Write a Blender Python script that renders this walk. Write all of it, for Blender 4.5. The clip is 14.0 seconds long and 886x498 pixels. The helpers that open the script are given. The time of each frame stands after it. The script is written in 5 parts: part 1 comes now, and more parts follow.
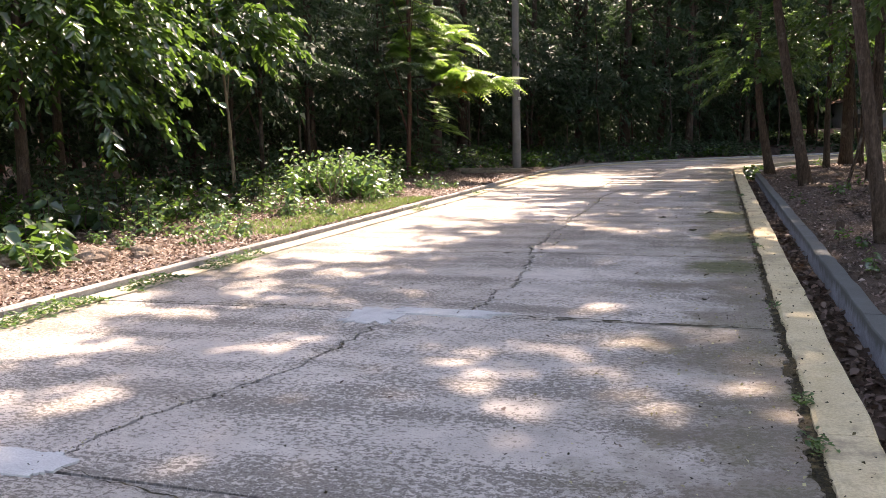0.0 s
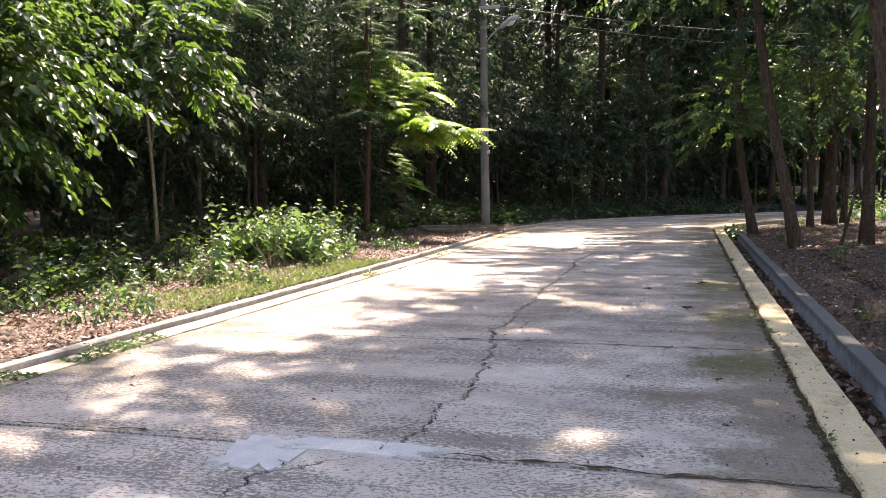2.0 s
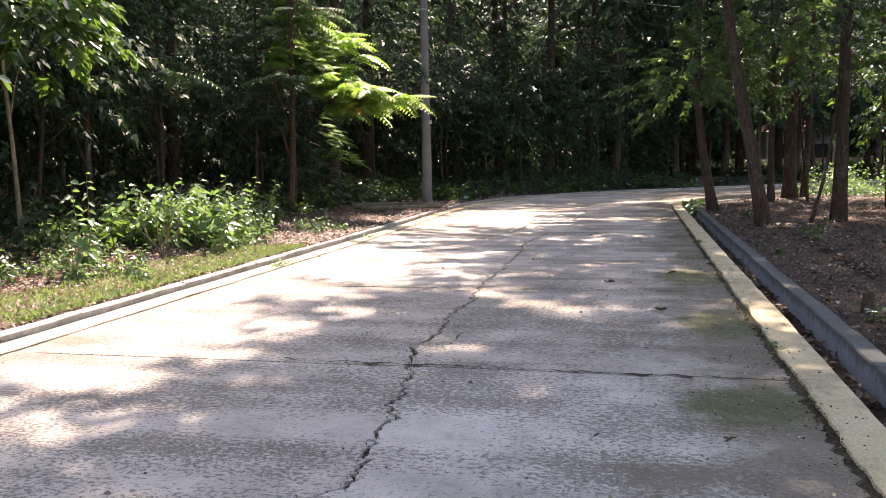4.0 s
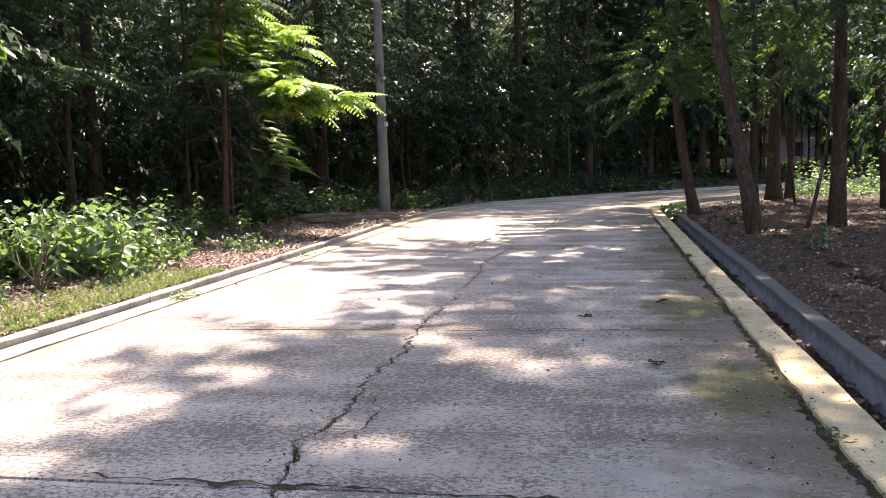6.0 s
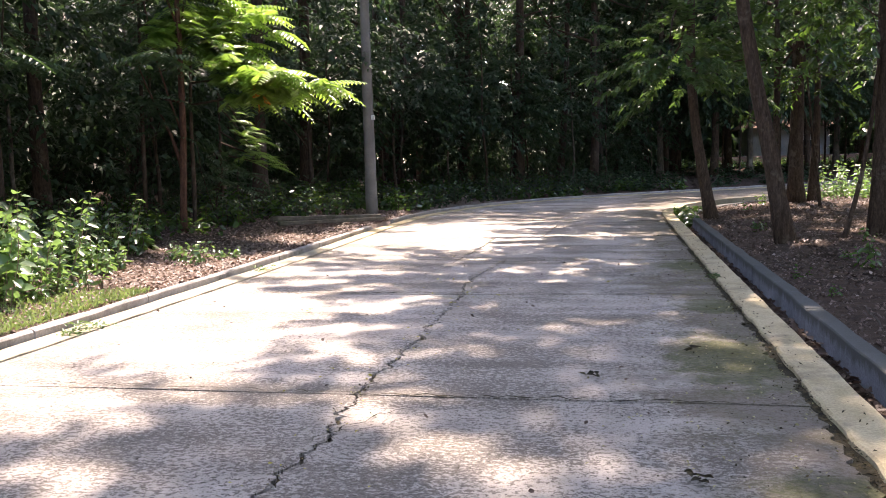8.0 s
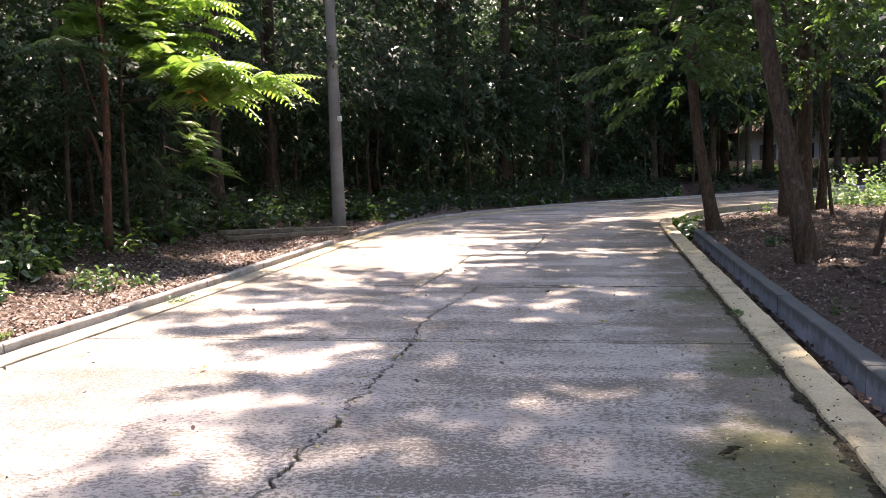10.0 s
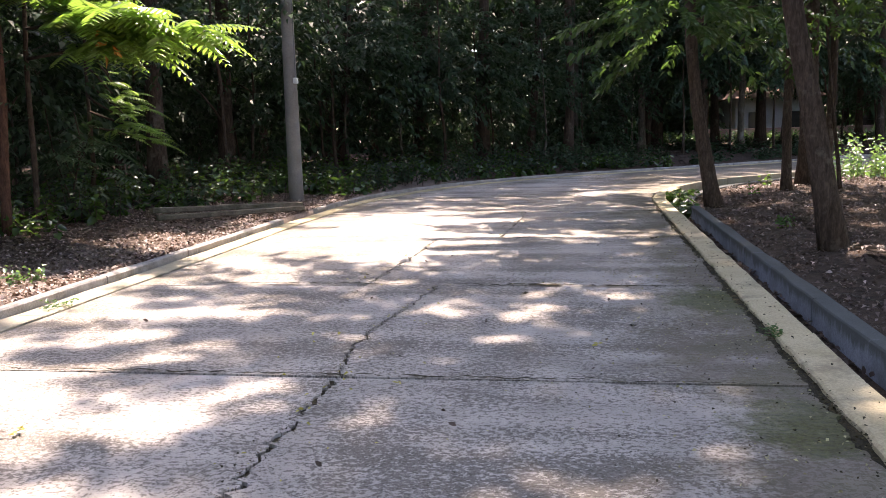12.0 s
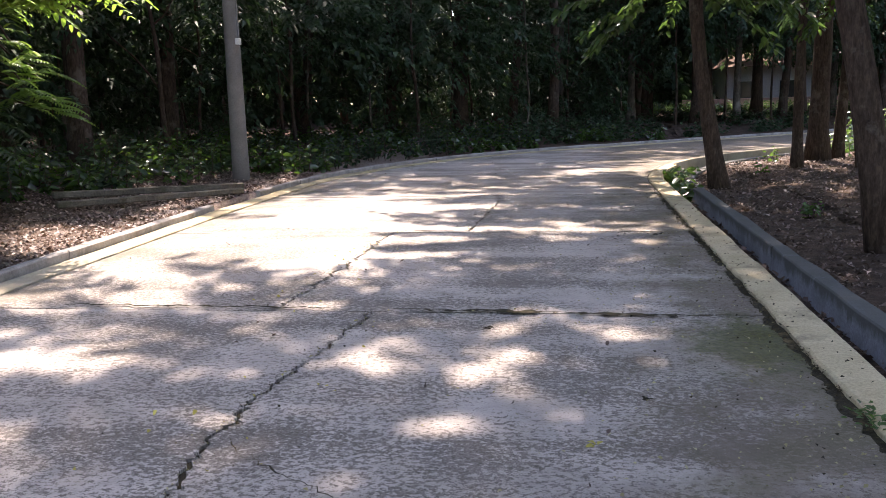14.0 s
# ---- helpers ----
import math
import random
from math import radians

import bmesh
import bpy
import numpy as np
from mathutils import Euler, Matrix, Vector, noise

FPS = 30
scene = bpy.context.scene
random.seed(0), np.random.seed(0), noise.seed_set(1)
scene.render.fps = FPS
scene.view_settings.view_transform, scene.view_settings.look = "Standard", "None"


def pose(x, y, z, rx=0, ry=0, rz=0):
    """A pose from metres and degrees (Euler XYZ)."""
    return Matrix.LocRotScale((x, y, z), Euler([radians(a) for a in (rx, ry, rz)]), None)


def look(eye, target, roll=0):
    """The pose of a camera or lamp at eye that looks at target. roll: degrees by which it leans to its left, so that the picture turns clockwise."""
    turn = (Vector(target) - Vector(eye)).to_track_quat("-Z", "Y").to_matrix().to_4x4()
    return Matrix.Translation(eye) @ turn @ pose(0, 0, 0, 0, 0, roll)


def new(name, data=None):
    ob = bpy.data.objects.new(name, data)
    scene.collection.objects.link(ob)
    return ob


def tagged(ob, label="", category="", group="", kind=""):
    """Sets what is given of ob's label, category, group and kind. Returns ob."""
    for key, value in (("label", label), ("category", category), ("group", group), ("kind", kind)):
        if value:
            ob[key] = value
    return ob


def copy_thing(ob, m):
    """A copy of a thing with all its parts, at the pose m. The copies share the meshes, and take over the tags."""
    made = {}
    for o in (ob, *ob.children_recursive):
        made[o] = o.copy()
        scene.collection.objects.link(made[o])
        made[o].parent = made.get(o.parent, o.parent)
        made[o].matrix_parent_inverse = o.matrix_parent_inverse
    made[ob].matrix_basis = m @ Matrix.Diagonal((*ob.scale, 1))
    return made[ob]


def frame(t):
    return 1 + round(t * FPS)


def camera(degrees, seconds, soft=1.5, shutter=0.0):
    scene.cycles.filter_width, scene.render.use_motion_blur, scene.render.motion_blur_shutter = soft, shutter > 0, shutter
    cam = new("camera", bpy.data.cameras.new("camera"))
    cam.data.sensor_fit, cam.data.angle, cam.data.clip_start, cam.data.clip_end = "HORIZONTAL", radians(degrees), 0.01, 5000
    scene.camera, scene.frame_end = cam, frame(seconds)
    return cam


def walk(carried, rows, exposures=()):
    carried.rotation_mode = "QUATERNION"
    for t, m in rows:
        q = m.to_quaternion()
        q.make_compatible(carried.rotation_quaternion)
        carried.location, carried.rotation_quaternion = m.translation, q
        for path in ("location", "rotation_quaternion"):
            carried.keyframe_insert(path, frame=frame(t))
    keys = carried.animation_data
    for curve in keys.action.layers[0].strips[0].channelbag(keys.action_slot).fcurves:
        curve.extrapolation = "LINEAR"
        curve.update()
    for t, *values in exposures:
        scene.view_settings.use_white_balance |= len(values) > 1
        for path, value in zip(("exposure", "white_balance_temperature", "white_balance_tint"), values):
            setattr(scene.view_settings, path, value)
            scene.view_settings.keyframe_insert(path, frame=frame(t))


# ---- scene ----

# ---------------------------------------------------------------- camera
cam = camera(54.2, 14.0, soft=0.8)
PATH = [
    (0.0, 0.000, 0.000, 1.500, 82.37, 1.35, 17.97),
    (0.5, -0.121, 0.452, 1.531, 84.14, 0.56, 17.08),
    (1.0, -0.185, 1.092, 1.503, 85.30, 0.98, 16.23),
    (1.5, -0.247, 1.573, 1.526, 85.59, 0.97, 16.27),
    (2.0, -0.348, 2.105, 1.538, 85.82, 0.81, 16.20),
    (2.5, -0.407, 2.726, 1.520, 85.92, 0.77, 15.99),
    (3.0, -0.521, 3.360, 1.479, 85.51, 0.64, 15.52),
    (3.5, -0.596, 3.809, 1.498, 84.38, 0.56, 13.61),
    (4.0, -0.614, 4.386, 1.499, 84.10, 1.03, 12.91),
    (6.5, -0.723, 7.246, 1.479, 84.41, 2.02, 10.99),
    (7.0, -0.744, 7.791, 1.503, 84.05, 1.81, 11.46),
    (7.5, -0.794, 8.339, 1.524, 84.01, 1.63, 11.74),
    (8.0, -0.778, 8.901, 1.505, 84.14, 1.68, 11.47),
    (10.5, -0.837, 11.695, 1.517, 84.41, 1.66, 10.65),
    (11.0, -0.826, 12.223, 1.519, 83.68, 1.51, 10.32),
    (11.5, -0.907, 12.836, 1.488, 82.79, 1.35, 10.51),
    (12.0, -0.924, 13.281, 1.508, 82.28, 1.70, 9.76),
    (12.5, -0.934, 13.818, 1.511, 82.09, 1.92, 9.52),
    (13.0, -0.973, 14.461, 1.490, 81.43, 1.81, 9.34),
    (13.5, -0.957, 15.064, 1.459, 80.03, 1.74, 8.06),
    (14.0, -0.969, 15.641, 1.487, 80.31, 1.62, 8.77),
]
walk(cam, [(t, pose(x, y, z, rx, ry, rz)) for t, x, y, z, rx, ry, rz in PATH],
     exposures=[(0.0, 2.22, 8000, 24), (1.2, 2.3, 7950, 24), (3.0, 2.32, 7900, 24), (7.0, 2.34, 7480, 25), (11.0, 2.36, 7450, 25), (14.0, 2.28, 7250, 25)])

# ---------------------------------------------------------------- light
SUN = Vector((0.0, 0.55, 0.90)).normalized()
world = bpy.data.worlds.new("sky")
scene.world = world
world.use_nodes = True
wn = world.node_tree.nodes
sky = wn.new("ShaderNodeTexSky")
sky.sky_type = "NISHITA"
sky.sun_disc = False
sky.sun_elevation = math.asin(SUN.z)
sky.sun_rotation = math.atan2(SUN.x, SUN.y)
wn["Background"].inputs[1].default_value = 0.15
world.node_tree.links.new(sky.outputs[0], wn["Background"].inputs[0])
sun_data = bpy.data.lights.new("sun", "SUN")
sun_data.energy, sun_data.angle, sun_data.color = 3.1, radians(0.8), (1.0, 0.95, 0.86)
sun = new("sun", sun_data)
sun.matrix_world = look(SUN * 60, (0, 0, 0))


# ---------------------------------------------------------------- materials
class Mat:
    """A node material with a few shortcuts."""

    def __init__(self, name):
        self.m = bpy.data.materials.new(name)
        self.m.use_nodes = True
        self.t = self.m.node_tree
        self.bsdf = self.t.nodes["Principled BSDF"]
        self.out = self.t.nodes["Material Output"]

    def node(self, kind, **values):
        n = self.t.nodes.new("ShaderNode" + kind)
        for k, v in values.items():
            n.inputs[k.replace("_", " ")].default_value = v
        return n

    def link(self, a, b):
        self.t.links.new(a, b)

    def where(self):
        if "place" not in self.t.nodes:
            g = self.t.nodes.new("ShaderNodeNewGeometry")
            g.name = "place"
        return self.t.nodes["place"].outputs["Position"]

    def noise(self, scale, detail=6, rough=0.6, stretch=None):
        n = self.node("TexNoise", Scale=scale, Detail=detail, Roughness=rough)
        if stretch:
            mp = self.node("Mapping")
            mp.inputs["Scale"].default_value = stretch
            self.link(self.where(), mp.inputs[0])
            self.link(mp.outputs[0], n.inputs["Vector"])
        else:
            self.link(self.where(), n.inputs["Vector"])
        return n.outputs["Fac"]

    def ramp(self, fac, *stops):
        r = self.node("ValToRGB")
        e = r.color_ramp.elements
        while len(e) < len(stops):
            e.new(0.5)
        for el, (p, c) in zip(e, stops):
            el.position = p
            el.color = (c, c, c, 1) if isinstance(c, (int, float)) else (*c, 1)
        self.link(fac, r.inputs[0])
        return r.outputs[0]

    def mix(self, fac, a, b, how="MIX"):
        n = self.t.nodes.new("ShaderNodeMix")
        n.data_type, n.blend_type = "RGBA", how
        for v, i in ((fac, 0), (a, 6), (b, 7)):
            if hasattr(v, "links"):
                self.link(v, n.inputs[i])
            else:
                n.inputs[i].default_value = v if i == 0 else (*v, 1)
        return n.outputs[2]

    def math(self, how, a, b):
        n = self.t.nodes.new("ShaderNodeMath")
        n.operation = how
        for v, i in ((a, 0), (b, 1)):
            if hasattr(v, "links"):
                self.link(v, n.inputs[i])
            else:
                n.inputs[i].default_value = v
        return n.outputs[0]

    def bump(self, height, strength, distance):
        n = self.node("Bump", Strength=strength, Distance=distance)
        self.link(height, n.inputs["Height"])
        self.link(n.outputs[0], self.bsdf.inputs["Normal"])

    def done(self, colour, rough=0.8, spec=0.3):
        if hasattr(colour, "links"):
            self.link(colour, self.bsdf.inputs["Base Color"])
        else:
            self.bsdf.inputs["Base Color"].default_value = (*colour, 1)
        if hasattr(rough, "links"):
            self.link(rough, self.bsdf.inputs["Roughness"])
        else:
            self.bsdf.inputs["Roughness"].default_value = rough
        self.bsdf.inputs["Specular IOR Level"].default_value = spec
        return self.m


def concrete_road():
    m = Mat("worn road concrete")
    c = m.ramp(m.noise(0.55, 5, 0.6), (0.33, (0.50, 0.448, 0.402)), (0.66, (0.62, 0.565, 0.516)))
    c = m.mix(0.7, c, m.ramp(m.noise(3.1, 8, 0.75), (0.36, 0.72), (0.62, 1.12)), "MULTIPLY")
    # dark grit laid bare in short strokes across the road, thick in some bands and thin in others
    area = m.math("ADD", m.math("MULTIPLY", m.noise(0.8, 6, 0.7), 0.42), m.math("MULTIPLY", m.noise(1.0, 4, 0.6, (0.25, 2.2, 1)), 0.30))
    strokes = m.math("ADD", m.math("MULTIPLY", m.noise(1.0, 4, 0.72, (27, 35, 1)), 0.72), m.math("MULTIPLY", m.noise(1.0, 3, 0.7, (75, 92, 1)), 0.28))
    grit_mask = m.ramp(m.math("ADD", strokes, area), (0.862, 0.0), (0.874, 0.96))
    c = m.mix(grit_mask, c, m.ramp(m.noise(70, 3, 0.6), (0.35, (0.125, 0.110, 0.094)), (0.65, (0.295, 0.262, 0.230))))
    pits = m.ramp(m.noise(95, 4, 0.7), (0.36, 0.45), (0.44, 1.0))
    c = m.mix(0.6, c, pits, "MULTIPLY")
    tiny = m.ramp(m.noise(120, 3, 0.6), (0.62, 0.0), (0.66, 0.55))
    c = m.mix(tiny, c, (0.50, 0.46, 0.44))
    own_grey = m.node("ObjectInfo")
    c = m.mix(1.0, c, m.ramp(own_grey.outputs["Random"], (0.0, (0.86, 0.85, 0.83)), (1.0, (1.05, 1.05, 1.05))), "MULTIPLY")
    # old water stains
    film = m.ramp(m.noise(0.7, 7, 0.7, (0.7, 1.2, 1)), (0.55, 0.0), (0.68, 0.45))
    c = m.mix(film, c, (0.185, 0.165, 0.150))
    # damp moss along the drain side and in hollows
    sep = m.node("SeparateXYZ")
    m.link(m.where(), sep.inputs[0])
    side = m.node("MapRange", From_Min=-1.1, From_Max=0.36, To_Min=0.0, To_Max=0.35)
    m.link(sep.outputs[0], side.inputs[0])
    moss = m.ramp(m.math("ADD", m.noise(1.1, 8, 0.72), side.outputs[0]), (0.60, 0.0), (0.78, 0.80))
    c = m.mix(moss, c, m.ramp(m.noise(2.3, 5), (0.42, (0.165, 0.134, 0.102)), (0.62, (0.138, 0.120, 0.070))))
    bare = m.ramp(m.math("ADD", m.noise(2.1, 7, 0.65), m.noise(0.55, 3)), (1.13, 0.0), (1.17, 0.8))
    c = m.mix(m.math("MULTIPLY", bare, side.outputs[0]), c, (0.9, 0.87, 0.88))
    # green cushions that grew beside single joints
    for px, py, rx, ry in ((0.05, 9.75, 0.55, 0.55), (0.1, 12.4, 0.5, 0.8), (-0.02, 15.4, 0.55, 1.1), (0.1, 17.7, 0.4, 0.6), (0.08, 20.9, 0.5, 0.7)):
        far = m.node("Mapping")
        far.inputs["Location"].default_value = (-px / rx, -py / ry, 0)
        far.inputs["Scale"].default_value = (1 / rx, 1 / ry, 0)
        m.link(m.where(), far.inputs[0])
        d = m.t.nodes.new("ShaderNodeVectorMath")
        d.operation = "LENGTH"
        m.link(far.outputs[0], d.inputs[0])
        near = m.math("SUBTRACT", m.math("ADD", m.math("MULTIPLY", m.noise(4.5, 8, 0.75), 2.2), -0.05), d.outputs["Value"])
        c = m.mix(m.ramp(near, (0.08, 0.0), (0.5, 0.7)), c, m.ramp(m.noise(30, 4), (0.4, (0.050, 0.058, 0.016)), (0.6, (0.105, 0.120, 0.030))))
    lside = m.node("MapRange", From_Min=-4.6, From_Max=-5.9, To_Min=0.0, To_Max=0.36)
    m.link(sep.outputs[0], lside.inputs[0])
    dirt = m.ramp(m.math("ADD", m.noise(1.1, 6, 0.7), lside.outputs[0]), (0.66, 0.0), (0.88, 0.75))
    c = m.mix(dirt, c, (0.22, 0.19, 0.145))
    m.bump(m.math("ADD", m.noise(48, 5, 0.8), m.noise(12, 6, 0.7)), 0.8, 0.014)
    return m.done(c, m.ramp(m.noise(5, 4), (0.35, 0.66), (0.65, 0.92)), 0.3)


def plain(name, dark, light, scale=6.0, fine=60.0, rough=0.85, bump=0.4, depth=0.006, spec=0.25, marks=None, amount=0.6):
    m = Mat(name)
    c = m.ramp(m.noise(scale, 7, 0.65), (0.32, dark), (0.68, light))
    c = m.mix(0.5, c, m.ramp(m.noise(fine, 4, 0.7), (0.35, 0.55), (0.6, 1.15)), "MULTIPLY")
    if marks:
        c = m.mix(m.ramp(m.noise(scale * 0.45, 8, 0.75), (0.52, 0.0), (0.66, amount)), c, marks)
    m.bump(m.math("ADD", m.noise(fine, 5, 0.7), m.noise(scale * 2, 4)), bump, depth)
    return m.done(c, rough, spec)


def leaf_mat(name, dark, light, through_light, gloss=0.42, share=0.42, spec=0.5):
    m = Mat(name)
    g = m.t.nodes.new("ShaderNodeNewGeometry")
    hue = m.ramp(g.outputs["Random Per Island"], (0.0, dark), (0.8, light), (1.0, tuple(v * 1.35 for v in light)))
    c = m.mix(0.35, hue, m.ramp(m.noise(9, 3), (0.3, 0.6), (0.7, 1.2)), "MULTIPLY")
    m.done(c, gloss, spec)
    tl = m.node("BsdfTranslucent")
    m.link(m.mix(0.65, c, through_light), tl.inputs[0])
    mx = m.node("MixShader")
    mx.inputs[0].default_value = share
    m.link(m.bsdf.outputs[0], mx.inputs[1])
    m.link(tl.outputs[0], mx.inputs[2])
    m.link(mx.outputs[0], m.out.inputs[0])
    return m.m


def bark_mat(name, dark, light, marks=None):
    m = Mat(name)
    c = m.ramp(m.noise(7, 8, 0.7, (3, 3, 0.7)), (0.34, dark), (0.66, light))
    c = m.mix(0.6, c, m.ramp(m.noise(40, 5, 0.7, (1, 1, 0.35)), (0.38, 0.45), (0.6, 1.2)), "MULTIPLY")
    if marks:
        c = m.mix(m.ramp(m.noise(2.2, 6, 0.7), (0.56, 0.0), (0.66, 0.8)), c, marks)
    m.bump(m.noise(30, 7, 0.75, (1.4, 1.4, 0.35)), 0.7, 0.02)
    return m.done(c, 0.9, 0.15)


M_ROAD = concrete_road()
M_PATCH = plain("pale cement patch", (0.43, 0.43, 0.425), (0.55, 0.55, 0.54), 5, 90, bump=0.2, depth=0.002)
M_FILL = plain("dirt in the joints", (0.016, 0.014, 0.010), (0.060, 0.050, 0.026), 18, 120, bump=0.8, depth=0.01, marks=(0.20, 0.15, 0.07), amount=0.8)
M_MOSS = plain("dark moss and crumbs", (0.030, 0.026, 0.014), (0.115, 0.092, 0.050), 16, 120, bump=0.6, depth=0.004)
M_YELLOW = plain("faded yellow kerb paint", (0.46, 0.375, 0.225), (0.58, 0.49, 0.32), 3, 55, marks=(0.22, 0.18, 0.13), amount=0.9)
M_CREAM = plain("washed-out cream kerb paint", (0.33, 0.29, 0.21), (0.45, 0.405, 0.31), 2.2, 55, marks=(0.26, 0.23, 0.19), amount=0.85)
M_KERB = plain("weathered kerb concrete", (0.25, 0.232, 0.22), (0.42, 0.395, 0.375), 5, 60, marks=(0.13, 0.12, 0.10), amount=0.7)
def stained_wall():
    m = Mat("grey cement render")
    c = m.ramp(m.noise(2.4, 7, 0.65), (0.32, (0.15, 0.16, 0.18)), (0.68, (0.25, 0.265, 0.295)))
    c = m.mix(0.5, c, m.ramp(m.noise(45, 4, 0.7), (0.35, 0.55), (0.6, 1.15)), "MULTIPLY")
    # black algae that runs down from the coping in tongues
    sep = m.node("SeparateXYZ")
    m.link(m.where(), sep.inputs[0])
    high = m.node("MapRange", From_Min=-0.26, From_Max=-0.09, To_Min=0.0, To_Max=0.42)
    m.link(sep.outputs[2], high.inputs[0])
    runs = m.ramp(m.math("ADD", m.noise(2.2, 8, 0.75, (1, 2.2, 0.6)), high.outputs[0]), (0.66, 0.0), (0.82, 0.8))
    c = m.mix(runs, c, (0.070, 0.073, 0.062))
    c = m.mix(m.ramp(m.noise(1.1, 8, 0.75), (0.52, 0.0), (0.66, 0.6)), c, (0.09, 0.09, 0.085))
    m.bump(m.math("ADD", m.noise(45, 5, 0.7), m.noise(5, 4)), 0.4, 0.006)
    return m.done(c, 0.85, 0.25)


M_WALL = stained_wall()
def forest_soil():
    m = Mat("forest soil with litter")
    c = m.ramp(m.noise(5, 7, 0.65), (0.32, (0.040, 0.027, 0.020)), (0.68, (0.115, 0.078, 0.058)))
    c = m.mix(0.5, c, m.ramp(m.noise(38, 4, 0.7), (0.35, 0.55), (0.6, 1.15)), "MULTIPLY")
    # dry sandy dust on the strip beside the kerb
    sep = m.node("SeparateXYZ")
    m.link(m.where(), sep.inputs[0])
    strip = m.node("MapRange", From_Min=-9.2, From_Max=-6.6, To_Min=-0.25, To_Max=0.3)
    m.link(sep.outputs[0], strip.inputs[0])
    right = m.node("MapRange", From_Min=-5.0, From_Max=-4.0, To_Min=0.0, To_Max=1.0)
    m.link(sep.outputs[0], right.inputs[0])
    dust = m.ramp(m.math("SUBTRACT", m.math("ADD", m.noise(1.6, 7, 0.7), strip.outputs[0]), right.outputs[0]), (0.48, 0.0), (0.75, 0.85))
    c = m.mix(dust, c, m.ramp(m.noise(22, 6, 0.7), (0.36, (0.15, 0.108, 0.086)), (0.62, (0.34, 0.275, 0.235))))
    m.bump(m.math("ADD", m.noise(38, 5, 0.7), m.noise(10, 4)), 1.0, 0.03)
    return m.done(c, 0.95, 0.2)


M_SOIL = forest_soil()
M_POLE = plain("spun concrete pole", (0.17, 0.16, 0.15), (0.27, 0.255, 0.235), 1.6, 50, marks=(0.17, 0.16, 0.14), amount=0.6)
M_ROCK = plain("field stone", (0.16, 0.12, 0.09), (0.36, 0.28, 0.22), 6, 40, bump=0.9, depth=0.02)
M_BEAM = plain("old weathered beam", (0.085, 0.074, 0.060), (0.20, 0.175, 0.14), 5, 40, bump=0.8, depth=0.012, marks=(0.05, 0.06, 0.03))
M_METAL = plain("galvanised steel", (0.30, 0.30, 0.30), (0.42, 0.42, 0.42), 8, 60, rough=0.5, bump=0.1)
M_WIRE = plain("grey cable", (0.14, 0.14, 0.14), (0.24, 0.24, 0.24), 8, 60, rough=0.6, bump=0.1)
M_LENS = plain("milky lamp lens", (0.62, 0.62, 0.58), (0.75, 0.75, 0.70), 8, 60, rough=0.3, bump=0.05)
M_WHITE = plain("white house paint", (0.66, 0.63, 0.60), (0.80, 0.78, 0.75), 0.7, 20, bump=0.1)
M_PINK = plain("pinkish garden wall", (0.48, 0.28, 0.25), (0.60, 0.40, 0.36), 0.8, 20, bump=0.2)
M_ROOF = plain("brown roof sheet", (0.12, 0.07, 0.05), (0.20, 0.12, 0.09), 1.2, 20, bump=0.2)
M_GLASSY = plain("dark window glass", (0.03, 0.035, 0.04), (0.05, 0.055, 0.06), 1, 20, rough=0.1, bump=0.0, spec=0.6)
B_BROWN = bark_mat("brown bark", (0.034, 0.023, 0.017), (0.100, 0.071, 0.054), (0.14, 0.118, 0.10))
B_GREY = bark_mat("grey bark", (0.06, 0.052, 0.042), (0.17, 0.145, 0.12), (0.24, 0.22, 0.19))
B_RED = bark_mat("reddish bark", (0.050, 0.025, 0.017), (0.14, 0.072, 0.050))
B_STEM = bark_mat("pale stem", (0.14, 0.11, 0.075), (0.28, 0.23, 0.16))
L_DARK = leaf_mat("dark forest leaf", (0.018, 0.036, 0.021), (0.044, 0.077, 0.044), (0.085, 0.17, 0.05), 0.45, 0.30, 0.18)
L_MID = leaf_mat("shaded bank leaf", (0.025, 0.058, 0.027), (0.060, 0.115, 0.050), (0.18, 0.34, 0.05), 0.38, 0.42, 0.5)
L_BROAD = leaf_mat("glossy broad leaf", (0.016, 0.040, 0.021), (0.048, 0.094, 0.046), (0.22, 0.42, 0.05), 0.23, 0.36, 1.0)
L_FRESH = leaf_mat("fresh green leaf", (0.062, 0.125, 0.055), (0.145, 0.24, 0.12), (0.26, 0.46, 0.08), 0.27, 0.40, 1.0)
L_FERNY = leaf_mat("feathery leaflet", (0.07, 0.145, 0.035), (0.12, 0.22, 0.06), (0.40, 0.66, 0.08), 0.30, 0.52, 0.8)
# the feathery leaflet again, with forest shade put into its darker colour
L_SHADE = leaf_mat("feathery leaflet darkened for shade", (0.022, 0.050, 0.030), (0.050, 0.092, 0.052), (0.10, 0.20, 0.04), 0.45, 0.35, 0.4)
L_GRASS = leaf_mat("short grass", (0.10, 0.175, 0.055), (0.21, 0.32, 0.13), (0.28, 0.36, 0.08), 0.6, 0.4)
L_DRY = leaf_mat("dry fallen leaf", (0.040, 0.024, 0.018), (0.145, 0.098, 0.078), (0.20, 0.12, 0.07), 0.6, 0.12)
L_TAN = leaf_mat("sun-bleached fallen leaf", (0.15, 0.095, 0.078), (0.43, 0.335, 0.295), (0.35, 0.22, 0.15), 0.6, 0.15)
L_YELLOW = leaf_mat("yellow fallen leaf", (0.34, 0.30, 0.05), (0.50, 0.44, 0.10), (0.4, 0.35, 0.05), 0.6, 0.2)
L_HUSK = leaf_mat("pale seed husk", (0.20, 0.17, 0.07), (0.42, 0.38, 0.20), (0.3, 0.28, 0.1), 0.6, 0.15)
